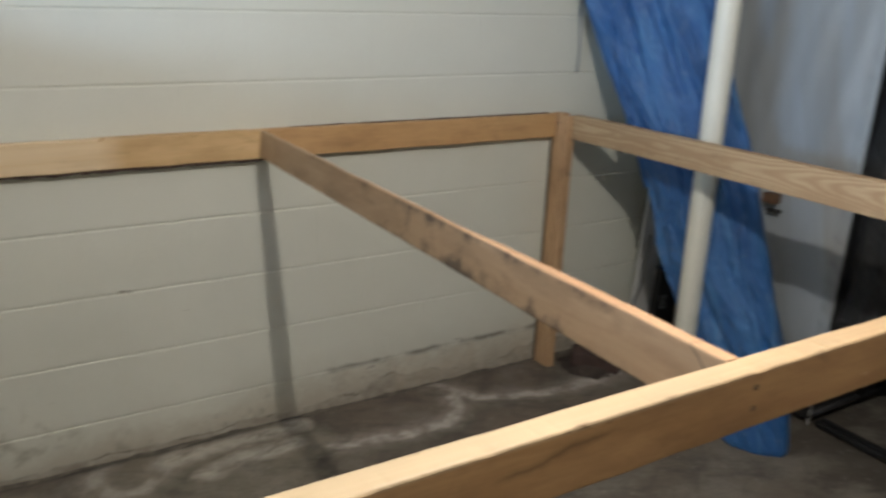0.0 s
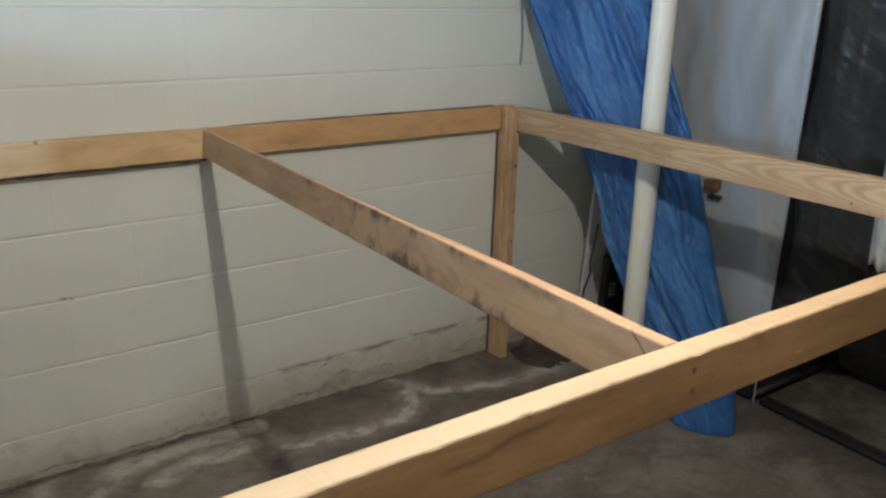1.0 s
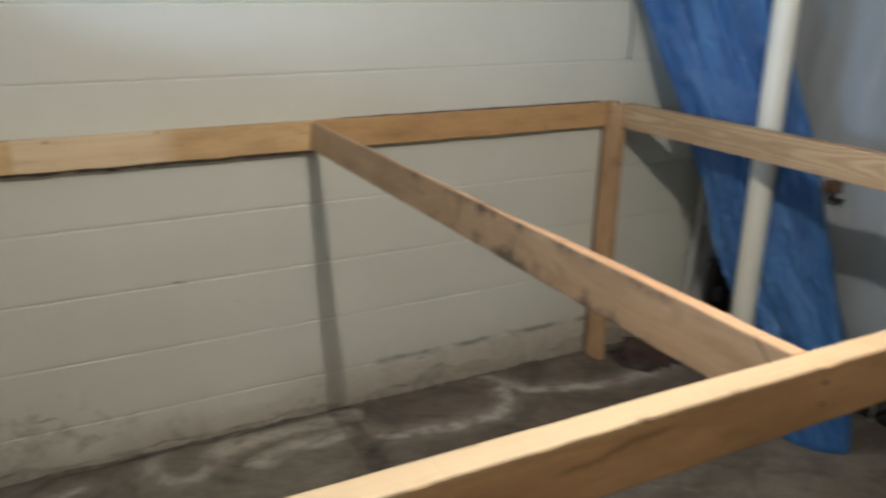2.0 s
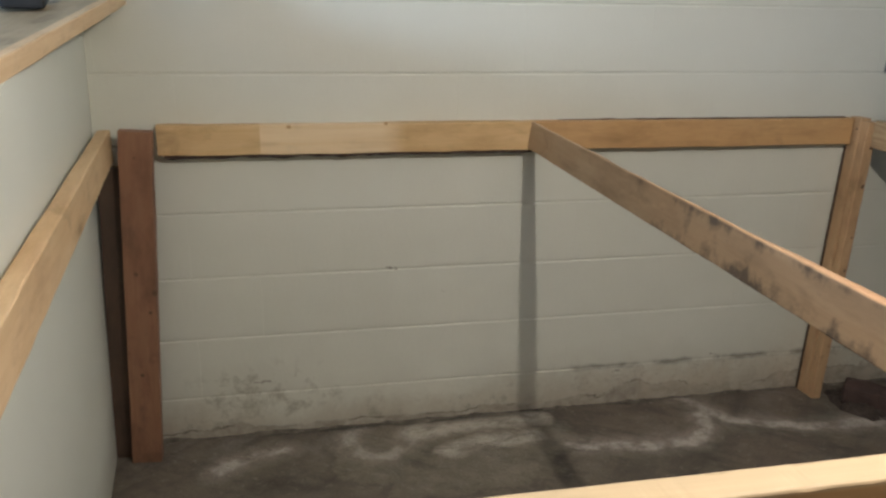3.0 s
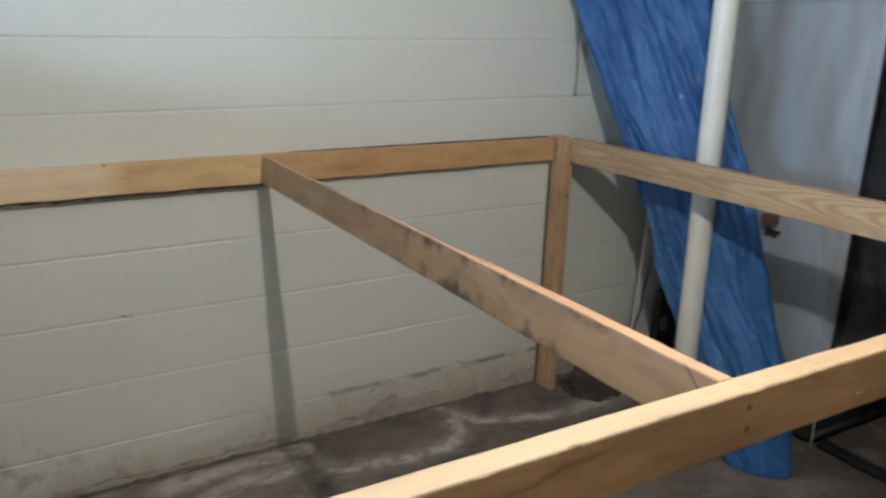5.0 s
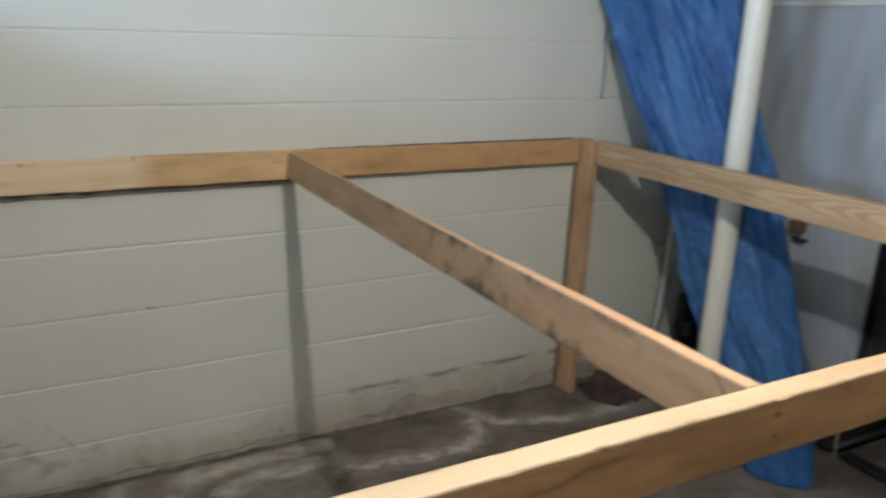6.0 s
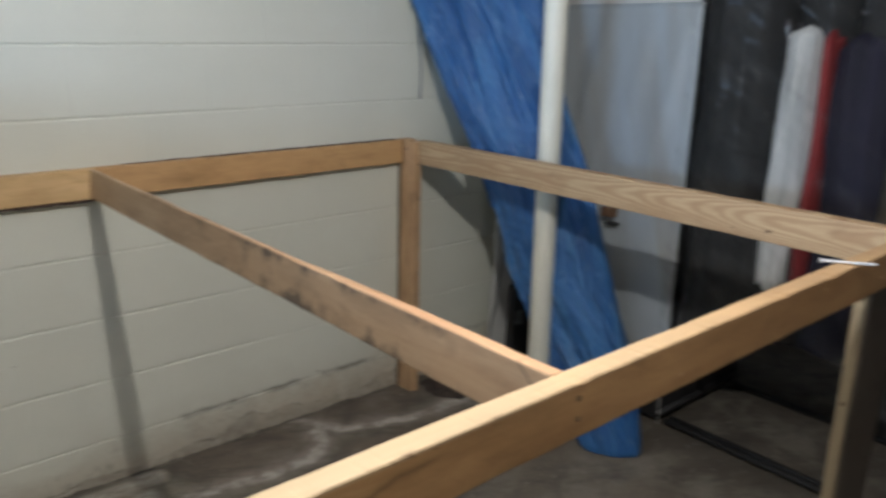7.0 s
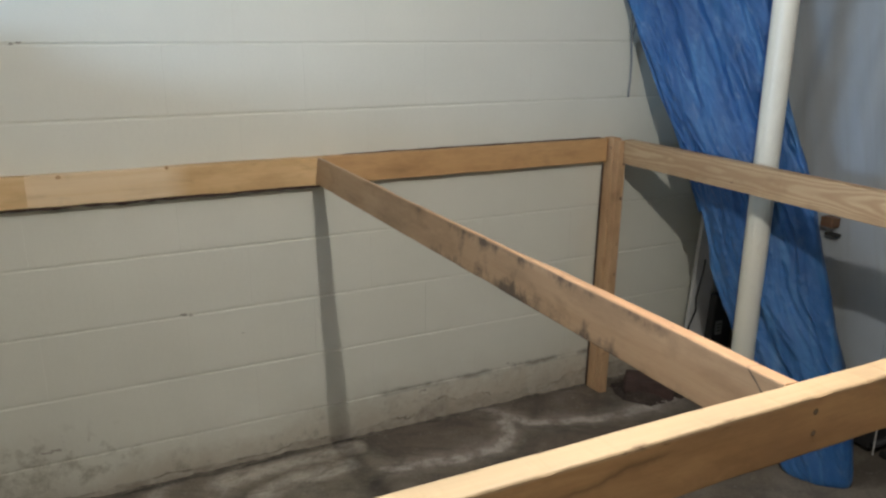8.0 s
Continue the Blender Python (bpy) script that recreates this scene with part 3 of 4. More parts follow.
WHITE_BOARD = plain("white_laminate", (0.5, 0.5, 0.48), (0.6, 0.6, 0.57), 0.45)
GREY_WALL = plain("bare_grey_wall", (0.27, 0.245, 0.225), (0.36, 0.33, 0.305), 0.8, 2.0)
CEILING_MAT = plain("old_white_ceiling", (0.47, 0.44, 0.455), (0.56, 0.527, 0.542), 0.8, 2.0)

film_nodes = Nodes("clear_film")
clear = film_nodes.tree.nodes.new("ShaderNodeBsdfTransparent")
clear.inputs[0].default_value = (0.96, 0.965, 0.97, 1)
pull = film_nodes.noise(film_nodes.coords((1, 1.1, 26), rotate=(-0.62, 0, 0)), 1.0, 5, 0.6, 0.5)
pull_2 = film_nodes.noise(film_nodes.coords((1, 5.0, 12), rotate=(-0.2, 0, 0)), 1.0, 6, 0.6, 1.0)
tucks = film_nodes.math("ADD", film_nodes.ramp(pull, (0.42, 0.0), (0.62, 1.0)), film_nodes.ramp(pull_2, (0.4, 0.0), (0.65, 0.8)))
shine = film_nodes.node("ShaderNodeBsdfGlossy", Color=(0.9, 0.93, 0.97, 1), Roughness=0.32, Normal=film_nodes.bump(tucks, 1.0, 0.03))
gloss = film_nodes.ramp(pull, (0.48, 0.008), (0.66, 0.11))
blend = film_nodes.node("ShaderNodeMixShader", **{"0": gloss, "1": clear.outputs[0], "2": shine.outputs[0]})
film_nodes.tree.links.new(blend.outputs[0], film_nodes.tree.nodes["Material Output"].inputs[0])
FILM = film_nodes.mat

glass = Nodes("window_glass")
GLASS = glass.done((0.9, 0.95, 0.95), 0.03, Transmission_Weight=1.0, IOR=1.45)

glow = Nodes("bulb_glass")
GLOW = glow.done((0.9, 0.88, 0.8), 0.4, Emission_Color=(1.0, 0.86, 0.68, 1), Emission_Strength=6.0)

# ---- setting ----
H = 1.017          # top of the timber frame
COURSE = 0.2032
CEIL = 2.2
X1, Y0 = 4.6, -4.6  # far side wall, wall behind the camera
SKEW = 0.115         # the side wall leans in along its length

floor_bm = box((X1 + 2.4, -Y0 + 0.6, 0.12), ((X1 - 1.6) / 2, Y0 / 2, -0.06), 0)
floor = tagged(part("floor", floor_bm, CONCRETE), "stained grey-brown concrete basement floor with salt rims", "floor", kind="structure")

ceiling = tagged(part("ceiling", box((X1 + 2.4, -Y0 + 0.6, 0.1), ((X1 - 1.6) / 2, Y0 / 2, CEIL + 0.05), 0), CEILING_MAT), "plain off-white basement ceiling", "ceiling", kind="structure")

back_bm = box((X1 + 2.4, 0.19, CEIL), ((X1 - 1.6) / 2, 0.0986, CEIL / 2), 0)
wall_north = tagged(part("wall_north", back_bm, MORTAR), "white-painted concrete block wall, damp-stained at the foot", "wall", kind="structure")

wall_east = tagged(part("wall_east", box((0.2, -Y0 + 0.2, CEIL), (X1 + 0.1, Y0 / 2, CEIL / 2), 0), GREY_WALL), "bare grey concrete basement wall", "wall", kind="structure")
wall_south = tagged(part("wall_south", box((X1 + 2.4, 0.2, CEIL), ((X1 - 1.6) / 2, Y0 - 0.1, CEIL / 2), 0), GREY_WALL), "bare grey concrete basement wall", "wall", kind="structure")

# low side wall with a timber plate on its top, and the dark ledge behind it
SILL = 1.348        # top of the low wall at the back corner; it drops towards the room
DROP = 0.092
bm = bmesh.new()
plan = [(-0.005, -0.002, SILL), (SKEW * 1.3 - 0.005, -1.3, SILL - DROP * 1.3), (-SKEW * Y0 - 0.005, Y0, SILL - DROP * 1.3)]
rows = []
for x, y, z in plan:
    lean = -0.055
    rows.append([bm.verts.new(p) for p in ((x + lean, y, 0), (x, y, z), (x - 0.22, y, z), (x - 0.22, y, 0))])
for p, q in zip(rows, rows[1:]):
    for k in range(4):
        bm.faces.new((p[k], p[(k + 1) % 4], q[(k + 1) % 4], q[k]))
bm.faces.new(rows[0][::-1])
bm.faces.new(rows[-1])
bmesh.ops.recalc_face_normals(bm, faces=bm.faces)
wall_west = tagged(part("wall_west", bm, WHITE_WALL), "smooth white-painted half-height side wall", "wall", kind="structure")
LEDGE = 1.2
bm = bmesh.new()
corners = [(-1.6, 0.0), (-1.6, Y0), (-SKEW * Y0 - 0.229, Y0), (-0.229, 0.0)]
low = [bm.verts.new((x, y, 0)) for x, y in corners]
high = [bm.verts.new((x, y, LEDGE)) for x, y in corners]
bm.faces.new(low)
bm.faces.new(high)
for k in range(4):
    bm.faces.new((low[k], low[(k + 1) % 4], high[(k + 1) % 4], high[k]))
bmesh.ops.recalc_face_normals(bm, faces=bm.faces)
ledge = tagged(part("wall_ledge", bm, CONCRETE), "grey-brown concrete ledge behind the low wall", "ledge", kind="structure")
WY0, WY1, WZ0, WZ1 = -1.97, -1.23, 1.355, 1.675
bm = bmesh.new()
for y0, y1, z0, z1 in ((Y0, WY0, 0, CEIL), (WY1, 0.0, 0, CEIL), (WY0, WY1, 0, WZ0), (WY0, WY1, WZ1, CEIL)):
    merge(bm, box((0.2, y1 - y0, z1 - z0), (-1.7, (y0 + y1) / 2, (z0 + z1) / 2), 0))
wall_far = tagged(part("wall_west_outer", bm, WHITE_WALL), "plain painted wall with a small window over the ledge", "wall", kind="structure")
win = empty("window_1", (-1.7, (WY0 + WY1) / 2, WZ0), "small white basement window with one pane", "window")
win["kind"] = "structure"
bm = bmesh.new()
for y0, y1, z0, z1 in ((WY0, WY1, WZ0, WZ0 + 0.04), (WY0, WY1, WZ1 - 0.04, WZ1), (WY0, WY0 + 0.04, WZ0 + 0.04, WZ1 - 0.04), (WY1 - 0.04, WY1, WZ0 + 0.04, WZ1 - 0.04)):
    merge(bm, box((0.06, y1 - y0 - 0.004, z1 - z0), (-1.74, (y0 + y1) / 2, (z0 + z1) / 2), 0.003))
frame_ob = part("window_frame", bm, WHITE_BOARD, win)
pane = part("pane", box((0.004, WY1 - WY0 - 0.07, WZ1 - WZ0 - 0.07), (-1.75, (WY0 + WY1) / 2, (WZ0 + WZ1) / 2), 0), GLASS, win)
for ob in (frame_ob, pane):
    ob.matrix_parent_inverse = Matrix.Translation(win.location).inverted()
pane.visible_shadow = False

shelf_board = part("ledge_board", board(1.32, 0.36, 0.03, 31), GREY_WOOD)
shelf_board.matrix_world = Matrix.Translation((-0.095, -0.665, SILL + 0.0155 - DROP * 0.665)) @ Euler((math.atan(DROP), 0, 0)).to_matrix().to_4x4() @ pose(0, 0, 0, 90, 0, 90)
tagged(shelf_board, "grey-brown dusty board on top of the low wall", "shelf board", kind="structure")
sill = part("sill_plate", board(1.32, 0.022, 0.036, 3), RAIL_WOOD)
sill.matrix_world = Matrix.Translation((0.0975, -0.665, SILL + 0.018 - DROP * 0.665)) @ Euler((math.atan(DROP), 0, 0)).to_matrix().to_4x4() @ pose(0, 0, 0, 90, 0, 90)
tagged(sill, "pale pine plate lying on top of the low wall", "sill plate", kind="structure")
tool = part("tool_case", box((0.09, 0.16, 0.07), (0, 0, 0.035), 0.012, 3), BLACK_TUBE)
tool.matrix_world = Matrix.Translation((-0.035, -0.36, SILL + 0.037 - DROP * 0.36)) @ Euler((math.atan(DROP), 0, 0.2)).to_matrix().to_4x4()
tagged(tool, "small black case lying on the pine plate", "case")

# ---- timber frame ----
frame_top = empty("timber_frame", (1.2, -0.9, 0), "bare pine stud frame of a bench standing against the block wall", "frame")


def timber_part(name, material, length, width, thick, m, seed, label="", rough=0.0012, crown=0.0, wane=None, nicks=0.0):
    bm = board(length, width, thick, seed, rough, 0.006 if nicks else 0.04, crown)
    if nicks:
        # small splinters broken out of the outer upper arris
        for v in bm.verts:
            if v.co.z > width / 2 - 0.006 and v.co.y < -thick / 2 + 0.006:
                torn = max(0.0, noise.noise(Vector((v.co.x * 24, 3.0, 1.0))) - 0.22) + max(0.0, noise.noise(Vector((v.co.x * 9, 8.0, 1.0))) - 0.3) * 0.8 + max(0.0, noise.noise(Vector((v.co.x * 75, 5.0, 1.0))) - 0.2) * 0.5
                v.co.y += torn * nicks * 0.6 if v.co.z > width / 2 - 0.0018 else 0.0
                v.co.z -= torn * nicks
    if wane:
        waned(bm, *wane)
    ob = part(name, bm, material, frame_top, label)
    ob.matrix_parent_inverse = Matrix.Translation((-1.2, 0.9, 0))
    ob.matrix_basis = m
    return ob


def along(a, b, z):
    """The pose of an upright board from a to b (plan points), its centre at height z."""
    d = Vector((b[0] - a[0], b[1] - a[1]))
    return pose((a[0] + b[0]) / 2, (a[1] + b[1]) / 2, z, 0, 0, math.degrees(math.atan2(d.y, d.x)))


ZR = H - 0.0445
RIGHT = 2.398  # inner face of the side rail
def pitched(a, b, za, zb):
    """The pose of an upright board from a to b whose ends stand at the heights za and zb."""
    d = Vector((b[0] - a[0], b[1] - a[1]))
    m = along(a, b, (za + zb) / 2)
    return m @ Euler((0, -math.atan2(zb - za, d.length), 0)).to_matrix().to_4x4()


back_rail = timber_part("back_rail", PATCHED_RAIL, 1.103, 0.087, 0.038, pitched((0.156, -0.0215), (1.259, -0.0215), ZR + 0.013, ZR + 0.010), 1, "pale yellow pine rail against the wall", 0.003)
back_rail_2 = timber_part("back_rail", BROWN_RAIL, 1.102, 0.087, 0.036, pitched((1.2605, -0.0205), (2.3625, -0.0205), ZR + 0.009, ZR + 0.005), 4, "brown pine rail against the wall", 0.0015)
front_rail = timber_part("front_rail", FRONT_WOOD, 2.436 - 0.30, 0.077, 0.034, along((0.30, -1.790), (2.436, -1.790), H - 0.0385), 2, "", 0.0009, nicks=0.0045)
def waned(bm, depth, start, end):
    """Take the far upper arris off a board, fading out from start to end along it."""
    top = max(v.co.z for v in bm.verts) - 0.02
    for v in bm.verts:
        if v.co.z > top and v.co.y > 0:
            f = min(1.0, max(0.0, (end - v.co.x) / (end - start)))
            v.co.z -= depth * f * (0.8 + 0.5 * noise.noise(Vector((v.co.x * 6, 2.0, 0))))
    return bm


cross_joist = timber_part("cross_joist", JOIST_WOOD, 1.73, 0.083, 0.027, pitched((1.255, -0.0425), (1.293, -1.7725), H + 0.009 - 0.0415, H - 0.0415) @ Euler((radians(-6), 0, 0)).to_matrix().to_4x4(), 5, "grey pine joist with black mould stains", crown=0.001, wane=(0.008, 0.15, 0.65))
side_rail = timber_part("side_rail", FIGURED_WOOD, 1.677, 0.089, 0.038, pitched((RIGHT + 0.019, -0.0935), (RIGHT + 0.019, -1.771), ZR + 0.005, ZR + 0.003), 6, "pine rail with bold cathedral grain")
left_rail = timber_part("side_rail", RAIL_WOOD, 1.70, 0.089, 0.034, along((0.017, -0.025), (0.208, -1.72), ZR), 7)
back_post = timber_part("corner_post", POST_WOOD, H + 0.006, 0.038, 0.053, Matrix.Translation((RIGHT - 0.0125, -0.0295, (H + 0.006) / 2)) @ Euler((0, radians(-89), 0)).to_matrix().to_4x4(), 8)
nailer = timber_part("corner_post", POST_WOOD, H - 0.002, 0.036, 0.034, Matrix.Translation((RIGHT - 0.0100, -0.0745, (H - 0.002) / 2)) @ Euler((0, radians(-89), 0)).to_matrix().to_4x4(), 18)
bark_bm = bmesh.new()
rows = []
for i in range(121):
    x = 0.17 + 1.085 * i / 120
    z = H + 0.013 - 0.003 * i / 120 - 0.0885
    thick = 0.007 + 0.006 * max(0.0, 0.5 + noise.noise(Vector((x * 17, 0, 2))) + 0.5 * noise.noise(Vector((x * 50, 3, 2))))
    rows.append([bark_bm.verts.new((x, y, z + dz)) for y, dz in ((-0.034, 0.003), (-0.036, -thick * 0.6), (-0.026, -thick), (-0.014, 0.003))])
for p, q in zip(rows, rows[1:]):
    for k in range(4):
        bark_bm.faces.new((p[k], p[(k + 1) % 4], q[(k + 1) % 4], q[k]))
bark_bm.faces.new(rows[0])
bark_bm.faces.new(rows[-1][::-1])
bmesh.ops.recalc_face_normals(bark_bm, faces=bark_bm.faces)
bark = part("bark_edge", bark_bm, BARK, frame_top, "dark ragged bark edge")
bark.matrix_parent_inverse = Matrix.Translation((-1.2, 0.9, 0))
top_strip_bm = bmesh.new()
rows = []
for i in range(81):
    x = 1.34 + 1.005 * i / 80
    z = H + 0.0515 - 0.0437 + 0.0015 - 0.0035 * (x - 1.26)
    hgt = (0.0004 + 0.0016 * max(0.0, 0.4 + noise.noise(Vector((x * 15, 5, 2))))) * min(1.0, i / 14)
    front = -0.009 - 0.014 * min(1.0, i / 60) - 0.004 * noise.noise(Vector((x * 22, 1, 7)))
    rows.append([top_strip_bm.verts.new(p) for p in ((x, front, z - 0.002), (x, front + 0.002, z + hgt), (x, -0.004, z + hgt * 1.3), (x, -0.004, z - 0.002))])
for p, q in zip(rows, rows[1:]):
    for k in range(4):
        top_strip_bm.faces.new((p[k], p[(k + 1) % 4], q[(k + 1) % 4], q[k]))
top_strip_bm.faces.new(rows[0])
top_strip_bm.faces.new(rows[-1][::-1])
bmesh.ops.recalc_face_normals(top_strip_bm, faces=top_strip_bm.faces)
wane = part("bark_edge", top_strip_bm, DARK_WOOD, frame_top, "thin dark strip on the top edge")
wane.matrix_parent_inverse = Matrix.Translation((-1.2, 0.9, 0))
post_strip_bm = box((0.003, 0.010, H - 0.1), (RIGHT - 0.0430, -0.009, (H - 0.1) / 2 + 0.004), 0.001)
for v in post_strip_bm.verts:
    v.co.x += 0.0175 * v.co.z
post_strip = part("bark_edge", post_strip_bm, DARK_WOOD, frame_top, "thin dark strip along the post's edge")
post_strip.matrix_parent_inverse = Matrix.Translation((-1.2, 0.9, 0))
red_post = timber_part("corner_post", RED_WOOD, H + 0.010, 0.087, 0.038, Matrix.Translation((0.078, -0.091, (H + 0.010) / 2)) @ Euler((0, radians(-90 + 3.9), 0)).to_matrix().to_4x4(), 9, "weathered reddish-brown timber post", 0.002)
# the post's shade is put into this board's dark colour
rear_post = timber_part("corner_post", DARK_WOOD, 0.92, 0.080, 0.034, Matrix.Translation((0.008, -0.0535, 0.46)) @ Euler((0, radians(-90 + 3.4), 0)).to_matrix().to_4x4(), 12, "board behind the post, coloured dark for the shade there", 0.002)
front_post = timber_part("corner_post", GREY_WOOD, H - 0.08, 0.140, 0.025, Matrix.Translation((2.329, -1.7535, (H - 0.08) / 2)) @ Euler((0, radians(-90), 0)).to_matrix().to_4x4(), 10)

# thin dark board added in place of shade on the post's front face
shaded_front = timber_part("facing_board", SHADED_WOOD, H - 0.078, 0.172, 0.006, Matrix.Translation((2.348, -1.7695, (H - 0.078) / 2)) @ Euler((0, radians(-90), 0)).to_matrix().to_4x4(), 27, "thin dark board added for the unlit front of the post", 0.0006)


def screw_head(at, parent_ob, normal=(0, -1, 0)):
    n = Vector(normal)
    bm = tube([Vector(at) - n * 0.002, Vector(at) + n * 0.00015], 0.0042, 12)
    ring = part("countersink", bm, KNOT, parent_ob)
    bm = tube([Vector(at) - n * 0.001, Vector(at) + n * 0.0003, Vector(at) + n * 0.0005], [0.0026, 0.0026, 0.0016], 10)
    head = part("screw", bm, DARK_STEEL, parent_ob, "dull brass-coloured screw head")
    for ob in (ring, head):
        ob.matrix_parent_inverse = parent_ob.matrix_basis.inverted()


def on_front(x):
    """The y of the front rail's slightly bowed outer face at x."""
    return -1.807 + 0.0018 * noise.noise(Vector(((x - 1.368) * 1.3 + 6.6, 0.4, 0)))


for x, z in ((1.300, H - 0.022), (1.301, H - 0.050), (2.37, H - 0.022)):
    screw_head((x, on_front(x) + 0.0004, z), front_rail)
for z in (H - 0.022, H - 0.066):
    screw_head((0.125, -0.1105, z), red_post)
screw_head((RIGHT - 0.0235, -0.045, H - 0.03), back_post, (-1, 0, 0))



def knot_mark(at, size, board_ob, material=KNOT):
    """A dark knot, barely proud of the board's face."""
    bm = bmesh.new()
    bmesh.ops.create_icosphere(bm, subdivisions=2, radius=1)
    for v in bm.verts:
        d = 1 + 0.35 * noise.noise(v.co * 1.7 + Vector(at) * 40)
        v.co = Vector([c * k * d for c, k in zip(v.co, size)])
    bmesh.ops.translate(bm, vec=at, verts=bm.verts)
    ob = part("knot", bm, material, board_ob, smooth=True)
    ob.matrix_parent_inverse = board_ob.matrix_basis.inverted()


for z, r in ((0.93, 0.005), (0.80, 0.007), (0.62, 0.004), (0.50, 0.006), (0.21, 0.006)):
    knot_mark((RIGHT - 0.012 + 0.0175 * z, -0.0915, z), (r * 0.8, 0.0012, r), nailer)
for z, r in ((0.90, 0.010), (0.655, 0.006)):
    knot_mark((2.259, -1.7535 + 0.3 * (r - 0.006), z), (0.0008, r * 0.7, r), front_post)
for y, z, r in ((-1.47, H - 0.058, 0.006), (-1.38, H - 0.066, 0.003), (-0.62, H - 0.06, 0.003)):
    knot_mark((RIGHT - 0.0003, y, z), (0.0008, r * 1.3, r * 0.7), side_rail)
for x, z, r in ((0.12, 0.56, 0.009), (0.103, 0.50, 0.006), (0.075, 0.62, 0.006), (0.132, 0.925, 0.008), (0.105, 0.955, 0.006), (0.06, 0.30, 0.006)):
    knot_mark((x, -0.1103, z), (r * 0.8, 0.0012, r), red_post)
PALE_KNOT = plain("orange_brown_knot", (0.46, 0.27, 0.125), (0.58, 0.37, 0.19), 0.6, 70)
for x, z, r in ((0.52, H + 0.004, 0.007), (0.80, H + 0.010, 0.006), (1.06, H + 0.006, 0.005)):
    knot_mark((x, -0.0409, z), (r, 0.0009, r * 0.8), back_rail, PALE_KNOT)
for x, z, r in ((1.52, H - 0.055, 0.007), (1.95, H - 0.02, 0.006), (2.2, H - 0.05, 0.009)):
    knot_mark((x, on_front(x), z), (r * 1.3, 0.0005, r * 0.6), front_rail, PALE_KNOT)

nail_bm = tube([(0, 0, 0), (0.088, 0, 0)], 0.0027, 10)
merge(nail_bm, tube([(-0.003, 0, 0), (0.0, 0, 0)], 0.0052, 12))
merge(nail_bm, tube([(0.088, 0, 0), (0.094, 0, 0)], [0.0021, 0.0004], 10))
nail = part("nail", nail_bm, STEEL)
nail.matrix_world = pose(2.037, -1.757, H + 0.0045, 0, 0, -56)
tagged(nail, "bright steel nail lying across the front rail", "nail")

# ---- drain pipe ----
PIPE = (2.535, -0.622)
pipe_bm = tube([(*PIPE, z) for z in (0.0, 0.4, 0.8, 1.2, 1.6, CEIL)], 0.038, 40, False)
pipe = tagged(part("drain_pipe", pipe_bm, PVC, smooth=True), "white plastic drain pipe standing from floor to ceiling", "pipe")


# ---- tarp ----
def lerp_rows(rows, z):
    for a, b in zip(rows, rows[1:]):
        if z <= b[0]:
            f = (z - a[0]) / (b[0] - a[0])
            f = max(0.0, f)
            return [p + (q - p) * f for p, q in zip(a[1:], b[1:])]
    return list(rows[-1][1:])


